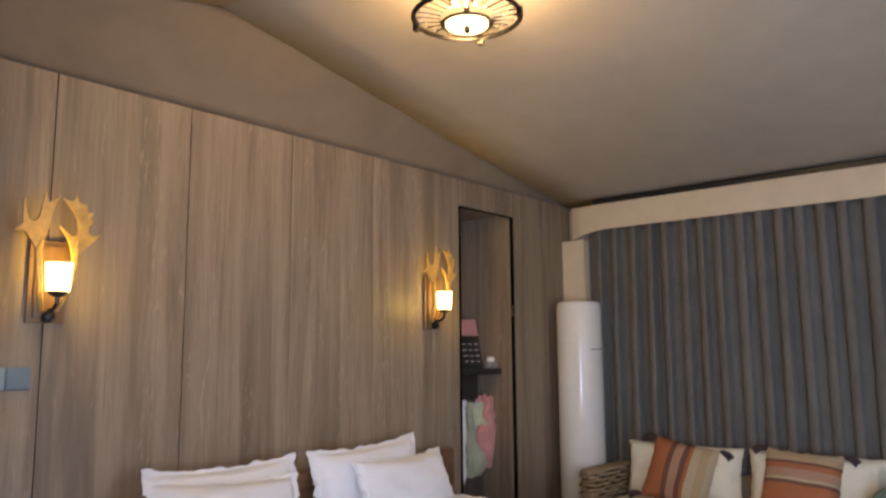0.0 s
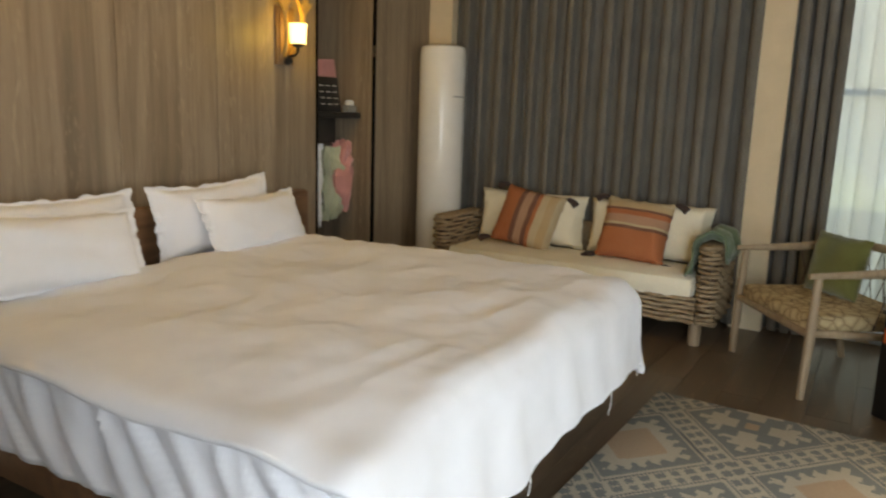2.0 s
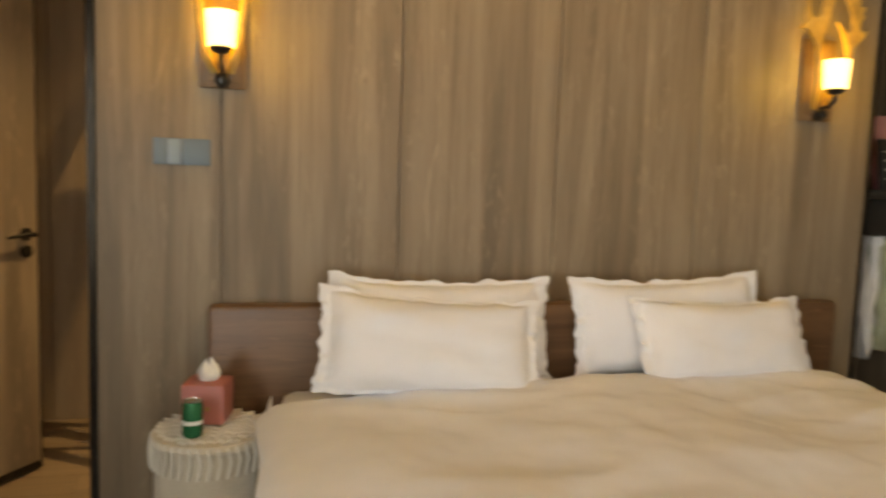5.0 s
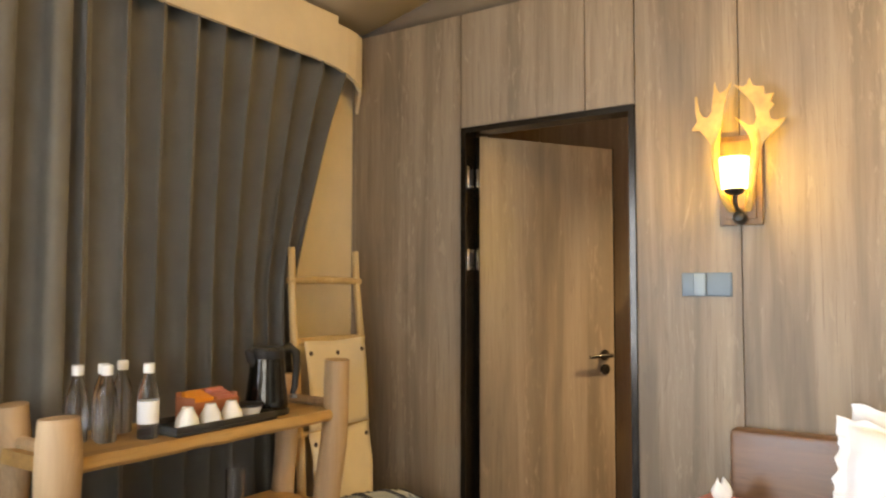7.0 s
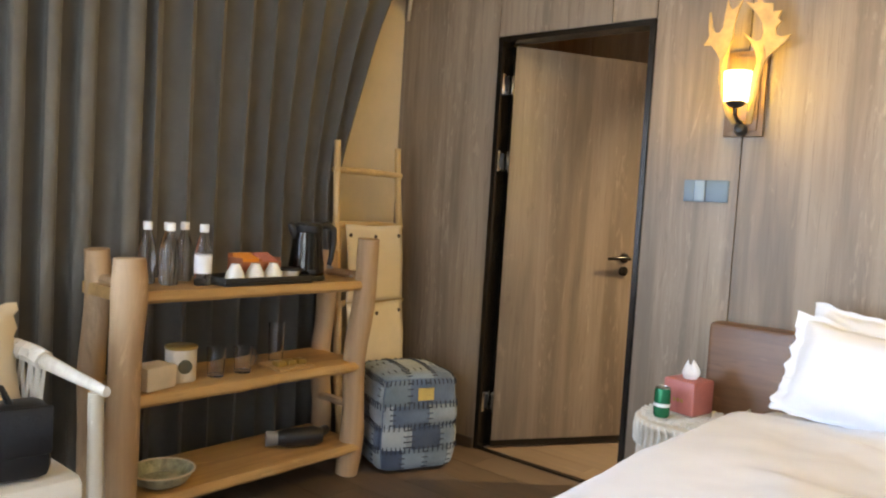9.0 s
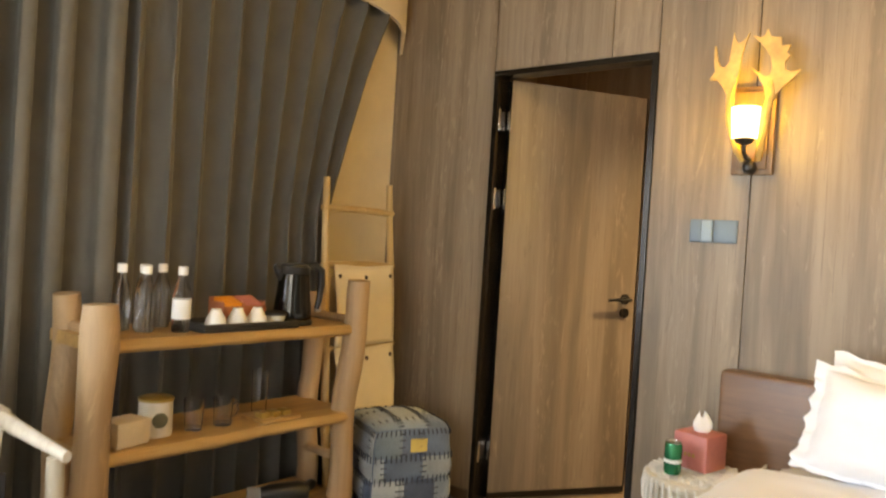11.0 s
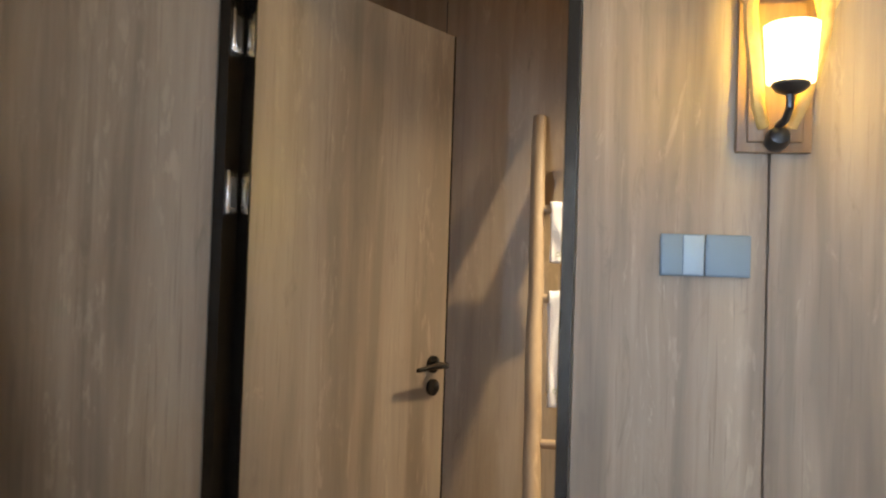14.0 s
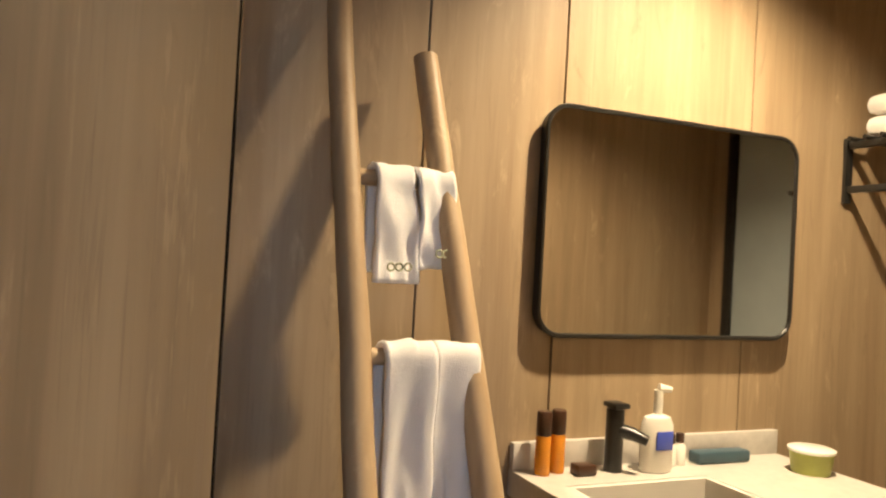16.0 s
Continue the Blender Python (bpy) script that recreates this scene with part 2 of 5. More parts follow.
DENIM = [fabric("denim_patch", c, 0.95, 400, 0.25, 0.5) for c in
         ((0.19, 0.235, 0.27), (0.1, 0.135, 0.19), (0.32, 0.35, 0.36), (0.05, 0.07, 0.11), (0.25, 0.28, 0.29), (0.15, 0.19, 0.215))]
M["denim_tag"] = plain("gold_patch", (0.5, 0.36, 0.1), 0.7)
M["skirting"] = wood("dark_skirting", (0.05, 0.032, 0.02), (0.09, 0.06, 0.038), (0.12, 0.085, 0.055), "X", 0.4)


def striped(name, stops, axis, size, knit=None):
    k = Mat(name, 0.95)
    v = k.coords()
    sx = k.node("SeparateXYZ")
    k.link(v, sx.inputs[0])
    f = k.math("ADD", k.math("DIVIDE", sx.outputs[axis], size), 0.5 if axis == 0 else 0.0)
    c = k.ramp(f, stops, "CONSTANT")
    w = k.node("TexWave")
    w.inputs["Scale"].default_value, w.inputs["Distortion"].default_value = 34, 3.0
    w.inputs["Detail"].default_value = 2
    w.bands_direction = "DIAGONAL"
    k.link(v, w.inputs["Vector"])
    c = k.mix(k.math("MULTIPLY", w.outputs["Fac"], 0.2), c, (0.62, 0.42, 0.25))
    k.color(c)
    k.bump(k.noise(v, 260, 3), 0.6, 0.004)
    return k.m


RUST, TAN, BROWN, SAND, PINKISH = (0.4, 0.11, 0.035), (0.46, 0.33, 0.18), (0.13, 0.045, 0.03), (0.5, 0.4, 0.25), (0.4, 0.22, 0.14)
M["stripe_a"] = striped("striped_knit", [(0, RUST), (0.3, RUST), (0.32, BROWN), (0.4, PINKISH), (0.52, BROWN), (0.6, RUST), (0.66, SAND), (0.78, TAN), (0.9, SAND)], 0, 0.45)
M["stripe_b"] = striped("striped_knit_flat", [(0, RUST), (0.44, RUST), (0.46, BROWN), (0.51, SAND), (0.55, PINKISH), (0.68, RUST), (0.76, BROWN), (0.8, TAN), (0.9, SAND)], 2, 0.42)


def rug_material():
    k = Mat("woven_rug", 0.95)
    v = k.coords()
    sx = k.node("SeparateXYZ")
    k.link(v, sx.inputs[0])

    def snap(a, s):
        return k.math("MULTIPLY", k.math("FLOOR", k.math("DIVIDE", a, s)), s)

    def tri(a, p):
        return k.math("ABSOLUTE", k.math("SUBTRACT", k.math("FRACT", k.math("DIVIDE", a, p)), 0.5))
    cream, grey, tan, dark = (0.56, 0.5, 0.41), (0.2, 0.225, 0.23), (0.52, 0.37, 0.25), (0.13, 0.145, 0.155)
    qx, qy = snap(sx.outputs[0], 0.014), snap(sx.outputs[1], 0.011)
    # a lattice of large diamonds
    p = k.math("ADD", k.math("DIVIDE", qx, 0.96), k.math("DIVIDE", qy, 0.76))
    q = k.math("SUBTRACT", k.math("DIVIDE", qx, 0.96), k.math("DIVIDE", qy, 0.76))
    ip, iq = k.math("FLOOR", p), k.math("FLOOR", q)
    fp, fq = tri(p, 1.0), tri(q, 1.0)
    d = k.math("MAXIMUM", fp, fq)
    odd = k.math("GREATER_THAN", k.math("FRACT", k.math("MULTIPLY", k.math("ADD", ip, iq), 0.5)), 0.25)
    low, total = k.math("MINIMUM", fp, fq), k.math("ADD", fp, fq)

    def both(a, b):
        return k.math("MULTIPLY", a, b)

    def between(a, lo_, hi_):
        return both(k.math("GREATER_THAN", a, lo_), k.math("LESS_THAN", a, hi_))
    wave = k.math("ABSOLUTE", k.math("SUBTRACT", k.math("FRACT", k.math("MULTIPLY", low, 9.0)), 0.5))
    # teeth that point inwards from the outline of each diamond
    teeth = between(k.math("ADD", d, k.math("MULTIPLY", wave, 0.17)), 0.335, 0.46)
    teeth = both(teeth, k.math("LESS_THAN", d, 0.375))
    line = between(d, 0.395, 0.412)
    beads = both(between(d, 0.432, 0.49), k.math("GREATER_THAN", wave, 0.2))
    ornament = k.math("MAXIMUM", teeth, k.math("MAXIMUM", line, beads))
    skew = k.math("ABSOLUTE", k.math("SUBTRACT", fp, fq))
    star = both(k.math("LESS_THAN", total, 0.31), k.math("MAXIMUM", k.math("GREATER_THAN", skew, 0.1), k.math("LESS_THAN", total, 0.17)))
    heart = k.math("LESS_THAN", total, 0.07)
    c_solid = k.mix(k.math("LESS_THAN", d, 0.19), cream, tan)
    c_star = k.mix(heart, k.mix(star, cream, grey), tan)
    c = k.mix(odd, c_solid, c_star)
    c = k.mix(ornament, c, grey)
    c = k.mix(both(line, k.math("GREATER_THAN", k.noise(v, 14, 2), 0.5)), c, dark)
    n = k.noise(v, 90, 3)
    c = k.mix(0.35, c, k.ramp(n, [(0.3, (0.25, 0.22, 0.18)), (0.7, (0.6, 0.55, 0.47))]), "MULTIPLY")
    c = k.mix(0.1, c, (0.4, 0.35, 0.28))
    k.color(c)
    k.bump(k.noise(v, 300, 3), 0.7, 0.004)
    return k.m


M["rug"] = rug_material()
def dotted():
    k = Mat("seat_print", 0.95)
    v = k.coords((1, 1, 1), rot=(0, 0, 0.7))
    w = k.node("TexVoronoi")
    w.inputs["Scale"].default_value = 16
    w.feature = "DISTANCE_TO_EDGE"
    k.link(v, w.inputs["Vector"])
    k.color(k.ramp(w.outputs["Distance"], [(0, (0.16, 0.1, 0.05)), (0.06, (0.4, 0.29, 0.15)), (0.3, (0.52, 0.4, 0.23))]))
    k.bump(k.noise(v, 240, 3), 0.6, 0.004)
    return k.m


M["seat_print"] = dotted()


def glass(name, c=(1, 1, 1), rough=0.02):
    k = Mat(name, rough)
    k.color(c)
    k.b.inputs["Transmission Weight"].default_value = 1.0
    k.b.inputs["IOR"].default_value = 1.45
    return k.m


M["glass"] = glass("clear_glass")
M["pane"] = glass("window_pane", (0.95, 0.98, 1.0))
km = Mat("mirror_silver", 0.02, 1.0)
km.color((0.78, 0.78, 0.76))
M["mirror"] = km.m
ke = Mat("lit_shade", 0.4)
ke.color((0.9, 0.8, 0.6))
ke.b.inputs["Emission Color"].default_value = (1.0, 0.72, 0.34, 1)
ke.b.inputs["Emission Strength"].default_value = 3.2
M["shade"] = ke.m
ke = Mat("bulb", 0.4)
ke.color((0.9, 0.8, 0.6))
ke.b.inputs["Emission Color"].default_value = (1.0, 0.75, 0.4, 1)
ke.b.inputs["Emission Strength"].default_value = 4.0
M["bulb"] = ke.m


def sheer_material():
    k = Mat("sheer_voile", 0.8)
    k.color((0.85, 0.9, 0.95))
    tr = k.node("BsdfTransparent")
    tl = k.node("BsdfTranslucent")
    tl.inputs["Color"].default_value = (0.8, 0.9, 1.0, 1)
    mx, m2 = k.node("MixShader"), k.node("MixShader")
    mx.inputs[0].default_value = 0.55
    k.link(k.b.outputs[0], mx.inputs[1])
    k.link(tl.outputs[0], mx.inputs[2])
    m2.inputs[0].default_value = 0.6
    k.link(tr.outputs[0], m2.inputs[1])
    k.link(mx.outputs[0], m2.inputs[2])
    k.link(m2.outputs[0], k.t.nodes["Material Output"].inputs[0])
    return k.m


M["sheer"] = sheer_material()


def outside_material():
    k = Mat("glowing_garden", 1.0)
    v = k.coords()
    sx = k.node("SeparateXYZ")
    k.link(v, sx.inputs[0])
    h = k.math("ADD", k.math("DIVIDE", sx.outputs[2], 6.0), k.math("MULTIPLY", k.noise(v, 1.1, 5), 0.35))
    c = k.ramp(h, [(0.12, (0.36, 0.47, 0.24)), (0.26, (0.5, 0.6, 0.42)), (0.33, (0.36, 0.4, 0.36)), (0.5, (0.5, 0.53, 0.46)), (0.62, (0.42, 0.4, 0.33)), (0.8, (0.75, 0.85, 0.92))])
    k.color((0, 0, 0))
    k.link(c, k.b.inputs["Emission Color"])
    # the backdrop glows in place of a daylit garden and lights the room
    k.b.inputs["Emission Strength"].default_value = 2.0
    return k.m


M["outside"] = outside_material()


# ---- mesh helpers ----
def box(bm, x0, x1, y0, y1, z0, z1, bevel=0.0, m=None):
    g = bmesh.ops.create_cube(bm, size=1.0)
    vs = g["verts"]
    bmesh.ops.scale(bm, vec=(x1 - x0, y1 - y0, z1 - z0), verts=vs)
    bmesh.ops.translate(bm, vec=((x0 + x1) / 2, (y0 + y1) / 2, (z0 + z1) / 2), verts=vs)
    if m is not None:
        bmesh.ops.transform(bm, matrix=m, verts=vs)
    if bevel:
        es = list({e for v in vs for e in v.link_edges})
        bmesh.ops.bevel(bm, geom=es, offset=bevel, segments=2, affect="EDGES", profile=0.5)
    return bm


def tube(bm, pts, radii, seg=8, flat=1.0, cap=True):
    """A tube along points; radii one or a list; flat squeezes it along y."""
    pts = [Vector(p) for p in pts]
    if isinstance(radii, (int, float)):
        radii = [radii] * len(pts)
    rings = []
    ref = None
    for i, p in enumerate(pts):
        d = (pts[min(i + 1, len(pts) - 1)] - pts[max(i - 1, 0)]).normalized()
        if ref is None:
            ref = Vector((0, 1, 0)) if abs(d.y) < 0.9 else Vector((1, 0, 0))
        a = d.cross(ref).normalized()
        b = a.cross(d).normalized()
        ref = b
        r = radii[i]
        rings.append([bm.verts.new(p + a * (r * math.cos(6.28318 * j / seg)) + b * (r * flat * math.sin(6.28318 * j / seg))) for j in range(seg)])
    for r0, r1 in zip(rings, rings[1:]):
        for j in range(seg):
            bm.faces.new((r0[j], r0[(j + 1) % seg], r1[(j + 1) % seg], r1[j]))
    if cap:
        bm.faces.new(rings[0][::-1])
        bm.faces.new(rings[-1])
    return bm


def lathe(bm, prof, seg=24, cx=0.0, cy=0.0, sx=1.0, sy=1.0):
    """A turned body from (radius, z) pairs."""
    rings = []
    for r, z in prof:
        rings.append([bm.verts.new((cx + sx * r * math.cos(6.28318 * j / seg), cy + sy * r * math.sin(6.28318 * j / seg), z)) for j in range(seg)])
    for r0, r1 in zip(rings, rings[1:]):
        for j in range(seg):
            bm.faces.new((r0[j], r0[(j + 1) % seg], r1[(j + 1) % seg], r1[j]))
    bm.faces.new(rings[0][::-1])
    bm.faces.new(rings[-1])
    return bm


def grid(bm, nu, nv, f):
    vs = [[bm.verts.new(f(i / nu, j / nv)) for j in range(nv + 1)] for i in range(nu + 1)]
    for i in range(nu):
        for j in range(nv):
            bm.faces.new((vs[i][j], vs[i + 1][j], vs[i + 1][j + 1], vs[i][j + 1]))
    return bm


def pad(bm, w, h, t, n=20, flange=0.0, sag=0.0, seed=0, power=3.0, m=None, ruffle=0.01):
    """A stuffed cushion in the x-z plane, standing on z = 0, thickness along y, with a flange."""
    out = []
    for side in (-1, 1):
        rows = []
        for i in range(n + 1):
            row = []
            for j in range(n + 1):
                u, v = 2 * i / n - 1, 2 * j / n - 1
                fu = max(0, 1 - abs(u * (1 + flange)) ** power)
                fv = max(0, 1 - abs(v * (1 + flange)) ** power)
                d = (fu * fv) ** 0.5
                pinch = 1 - 0.06 * (1 - abs(u) ** 2) * abs(v) ** 2
                pinx = 1 - 0.05 * (1 - abs(v) ** 2) * abs(u) ** 2
                nz = noise.noise(Vector((u * 2.2 + seed, v * 2.2, seed * 1.7)))
                edge = max(abs(u), abs(v)) ** 8
                x = u * w / 2 * pinx + edge * ruffle * noise.noise(Vector((u * 6, v * 6, seed)))
                z = (v * pinch + 1) * h / 2 - sag * (1 - u * u) * (v + 1) / 2 + edge * ruffle * noise.noise(Vector((u * 6, v * 6, seed + 9)))
                y = side * (t / 2 * d * (1 + 0.22 * nz) + 0.004)
                y += edge * ruffle * noise.noise(Vector((u * 6, v * 6, seed + 4)))
                row.append(bm.verts.new((x, y, z)))
            rows.append(row)
        out.append(rows)
        for i in range(n):
            for j in range(n):
                q = (rows[i][j], rows[i + 1][j], rows[i + 1][j + 1], rows[i][j + 1])
                bm.faces.new(q if side < 0 else q[::-1])
    a, b = out
    ring = [(i, 0) for i in range(n)] + [(n, j) for j in range(n)] + [(i, n) for i in range(n, 0, -1)] + [(0, j) for j in range(n, 0, -1)]
    for k in range(len(ring)):
        (i0, j0), (i1, j1) = ring[k], ring[(k + 1) % len(ring)]
        bm.faces.new((a[i0][j0], b[i0][j0], b[i1][j1], a[i1][j1]))
    if m is not None:
        bmesh.ops.transform(bm, matrix=m, verts=bm.verts)
    return bm


def mesh_of(name, bm, material, smooth=True):
    bmesh.ops.recalc_face_normals(bm, faces=bm.faces)
    me = bpy.data.meshes.new(name)
    bm.to_mesh(me)
    bm.free()
    me.materials.append(M[material] if isinstance(material, str) else material)
    if smooth:
        me.polygons.foreach_set("use_smooth", [True] * len(me.polygons))
        me.set_sharp_from_angle(angle=radians(38))
    return me


def part(name, bm, material, parent, label="", smooth=True):
    ob = new(name, mesh_of(name, bm, material, smooth))
    ob.parent = parent
    return tagged(ob, label)


def thing(name, m, label, category, group=""):
    ob = new(name)
    ob.empty_display_size = 0.1
    ob.matrix_world = m
    return tagged(ob, label, category, group)


def single(name, bm, material, label, category, kind="", m=None, smooth=True, group=""):
    ob = new(name, mesh_of(name, bm, material, smooth))
    if m is not None:
        ob.matrix_world = m
    return tagged(ob, label, category, group, kind)


def B():
    return bmesh.new()


def piece(name, me, parent, m):
    ob = new(name, me)
    ob.parent = parent
    ob.matrix_local = m
    return ob


# ---- structure ----
XL, XR, YF, TOP = -1.45, 4.55, -4.5, 2.6


def slab(name, x0, x1, y0, y1, z0, z1, mat, label, cat="wall", parent=None):
    ob = single(name, box(B(), x0, x1, y0, y1, z0, z1), mat, label, cat, "structure", smooth=False)
    if parent:
        ob.parent = parent
    return ob


def wall_bits(name, bits, mat, label, cat="wall"):
    bm = B()
    for b in bits:
        box(bm, *b)
    return single(name, bm, mat, label, cat, "structure", smooth=False)


wall_head = wall_bits("wall_head", [(XL, -0.79, 0.012, 0.075, 0, TOP), (-0.79, 0.03, 0.012, 0.075, 2.065, TOP), (0.03, 3.07, 0.012, 0.075, 0, TOP),
                                    (3.07, 3.68, 0.012, 0.075, 2.41, TOP), (3.68, XR, 0.012, 0.075, 0, TOP)], "panel", "panelled head wall of grey-brown wood laminate")
wall_bath = wall_bits("wall_bathroom", [(XL, 2.22, 1.372, 1.46, 0, 2.5)], "black", "bathroom wall of light brown wood laminate panels")
slab("wall_bathroom_side", 2.12, 2.22, 0.088, 1.46, 0, 2.5, "bath_panel", "brown laminate side wall of the bathroom")
slab("wall_bathroom_end", XL - 0.1, XL, 0.088, 1.46, 0, 2.5, "bath_panel", "brown laminate end wall of the bathroom")
wall_bits("wall_bathroom_back", [(XL, -0.83, 0.076, 0.088, 0, 2.5), (-0.83, 0.07, 0.076, 0.088, 2.1, 2.5), (0.07, 2.12, 0.076, 0.088, 0, 2.5)], "bath_panel",
          "brown laminate lining behind the bathroom door")
slab("ceiling_bathroom", XL, 2.4, 0.076, 1.46, 2.5, 2.56, "tentwall", "plain cream bathroom ceiling", "ceiling")
# niche
wall_bits("wall_niche", [(2.86, 2.92, 0.076, 0.62, 0, 2.5), (3.692, 3.75, 0.076, 0.62, 0, 2.5), (2.86, 3.75, 0.62, 0.7, 0, 2.5), (2.92, 3.692, 0.076, 0.62, 2.43, 2.5)],
          "panel", "laminate lining of an open wardrobe niche")
wall_bits("wall_left", [(XL - 0.12, XL, -3.5, 0.12, 0, TOP), (XL - 0.12, XL, YF, -4.4, 0, TOP), (XL - 0.12, XL, -4.4, -3.5, 2.3, TOP), (XL - 0.12, XL, -4.4, -3.5, 0, 0.06)], "tentwall", "cream tent side wall behind curtain")
wall_bits("wall_right", [(XR, XR + 0.1, -2.62, 0.12, 0, TOP), (XR, XR + 0.1, YF, -4.0, 0, TOP), (XR, XR + 0.1, -4.0, -2.62, 2.32, TOP), (XR, XR + 0.1, -4.0, -2.62, 0, 0.06)],
          "tentwall", "cream tent side wall with window opening")
wall_bits("wall_front", [(XL, 0.1, YF - 0.1, YF, 0, TOP), (2.1, XR, YF - 0.1, YF, 0, TOP), (0.1, 2.1, YF - 0.1, YF, 2.35, TOP)], "tentwall",
          "cream tent front wall with glazed doorway")
slab("ground", -30, 40, -40, 30, -0.3, -0.06, "olive", "mown green lawn round the tent", "ground")

# tent ceiling: two long slopes and the end hip over the head wall
apex, ridge_z = Vector((1.0, -0.3, 3.0)), 3.02


def facet(bm, a, b, c, d, n=10, sag=0.05):
    a, b, c, d = map(Vector, (a, b, c, d))

    def f(u, v):
        p = (a.lerp(b, u)).lerp(d.lerp(c, u), v)
        p.z -= sag * 4 * v * (1 - v) * (0.4 + 0.6 * 4 * u * (1 - u))
        return p
    return grid(bm, n, n, f)


bm = B()
facet(bm, (XR + 0.02, 0.02, 2.6), (XR + 0.02, YF - 0.05, 2.6), (1.5, YF - 0.05, ridge_z), apex, 12, 0.02)
facet(bm, (XL - 0.02, YF - 0.05, 2.6), (XL - 0.02, 0.02, 2.6), apex, (1.5, YF - 0.05, ridge_z), 12, 0.02)
facet(bm, (XL, YF - 0.06, 2.6), (1.5, YF - 0.06, ridge_z), (XR, YF - 0.06, 2.6), (1.5, YF - 0.06, 2.6), 4, 0)
ceil = single("ceiling", bm, "canvas_ceiling", "sloping beige tent canvas ceiling", "ceiling", "structure")
# the hip looks shaded through its own darker canvas colour
hip = single("ceiling_hip", facet(B(), (XL - 0.02, 0.02, 2.605), (XR + 0.02, 0.02, 2.605), apex, apex, 12, -0.03), "canvas_hip_shade", "canvas end slope of the tent ceiling, its shade put into the colour", "ceiling", "structure")
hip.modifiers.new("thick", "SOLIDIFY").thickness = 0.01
sd = ceil.modifiers.new("thick", "SOLIDIFY")
sd.thickness, sd.offset = 0.01, 1.0


# valances: cream bands with a drooping rounded end towards the head wall
def valance(name, x, ysign_end, inward, y_end):
    bm = B()
    n = 60
    prev = None
    for i in range(n + 1):
        y = YF + (0.0 - YF) * i / n
        d = -y
        low = 2.365 if d > 0.45 else 2.365 - 0.15 * (1 - math.sqrt(max(0, 1 - ((0.45 - d) / 0.45) ** 2)))
        turn = 0.13 * (1 - math.sqrt(max(0, 1 - ((0.3 - d) / 0.3) ** 2))) if d < 0.3 else 0.0
        xo, xi = x - inward * turn, x - inward * (turn + 0.02)
        ring = [bm.verts.new((xo, y, 2.565)), bm.verts.new((xo, y, low)), bm.verts.new((xi, y, low)), bm.verts.new((xi, y, 2.565))]
        if prev:
            for k in range(4):
                bm.faces.new((prev[k], ring[k], ring[(k + 1) % 4], prev[(k + 1) % 4]))
        else:
            bm.faces.new(ring)
        prev = ring
    bm.faces.new(prev[::-1])
    return single(name, bm, "tentwall", "cream fabric valance band above the curtain", "valance", "structure", smooth=False)


valance("trim_right", XR - 0.17, 1, -1, 0)
valance("trim_left", XL + 0.17, 1, 1, 0)
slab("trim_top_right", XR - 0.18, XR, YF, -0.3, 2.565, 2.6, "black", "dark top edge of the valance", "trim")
slab("trim_top_left", XL, XL + 0.17, YF, -0.3, 2.565, 2.6, "tentwall", "cream top edge of the valance", "trim")
slab("trim_corner_right", XR - 0.17, XR, -0.2, -0.002, 0, 2.3, "tentwall", "cream corner strip of the tent wall", "trim")
slab("trim_post_right", XR - 0.14, XR, -2.56, -2.36, 0, 2.36, "tentwall", "cream post between two windows", "trim")


def curtain(name, x, y0, y1, ztop, zbot, folds, depth, side, mat, label, edge=None, thick=0.004, seed=0, group="curtains"):
    """A pleated curtain along y. edge(z) gives the far end of the cloth at a height."""
    bm = B()

    def f(u, v):
        z = ztop + (zbot - ztop) * v
        ye = y1 if edge is None else edge(z)
        y = y0 + (y1 - y0) * u + (ye - y1) * u ** 3
        # folds of uneven width that drift a little on the way down
        a = 6.28318 * (u * folds + 0.4 * noise.noise(Vector((u * folds * 0.45, seed * 3.1, 0.25 * v))))
        k = 0.95 + 0.55 * noise.noise(Vector((u * folds * 0.6, seed, v * 0.7)))
        w = math.sin(a) + 0.22 * math.sin(2 * a + 1.3 * seed) + 0.5 * v * noise.noise(Vector((u * folds * 0.8, v * 1.5, seed)))
        out = 0.075 * math.tanh(depth * k * w / 0.075)
        return Vector((x + side * out, y + 0.014 * math.sin(a * 2 + 1), z))
    grid(bm, folds * 18, 24, f)
    ob = single(name, bm, mat, label, "curtain", group=group)
    s = ob.modifiers.new("cloth", "SOLIDIFY")
    s.thickness = thick
    return ob


curtain("curtain", XR - 0.1, -0.22, -1.3, 2.42, 0.02, 8, 0.062, 1, "curtain", "closed dark grey pleated floor-length curtain behind the sofa", seed=1)
curtain("curtain", XR - 0.1, -1.28, -2.38, 2.42, 0.02, 8, 0.062, 1, "curtain", "closed dark grey pleated floor-length curtain beside a cream post", seed=2)
curtain("curtain", XR - 0.1, -2.56, -2.86, 2.42, 0.02, 4, 0.05, 1, "curtain", "dark grey curtain gathered beside the sheer window", seed=3)
curtain("sheer_curtain", XR - 0.05, -2.8, -3.36, 2.4, 0.02, 4, 0.035, 1, "sheer", "translucent white voile curtain at the bright window", seed=4, thick=0.001)
curtain("sheer_curtain", XR - 0.05, -3.45, -4.1, 2.4, 0.02, 5, 0.035, 1, "sheer", "translucent white voile curtain at the bright window", seed=5, thick=0.001)


def pulled(z):
    t = (2.3 - z) / 0.95
    return -0.2 - 0.34 * min(1, max(0, t)) ** 0.8 + 0.12 * max(0, (1.2 - z) / 1.2)


curtain("curtain", XL + 0.1, -1.6, -0.25, 2.42, 0.03, 10, 0.07, -1, "curtain", "dark grey pleated curtain drawn aside behind the ladder rack", pulled, seed=6)
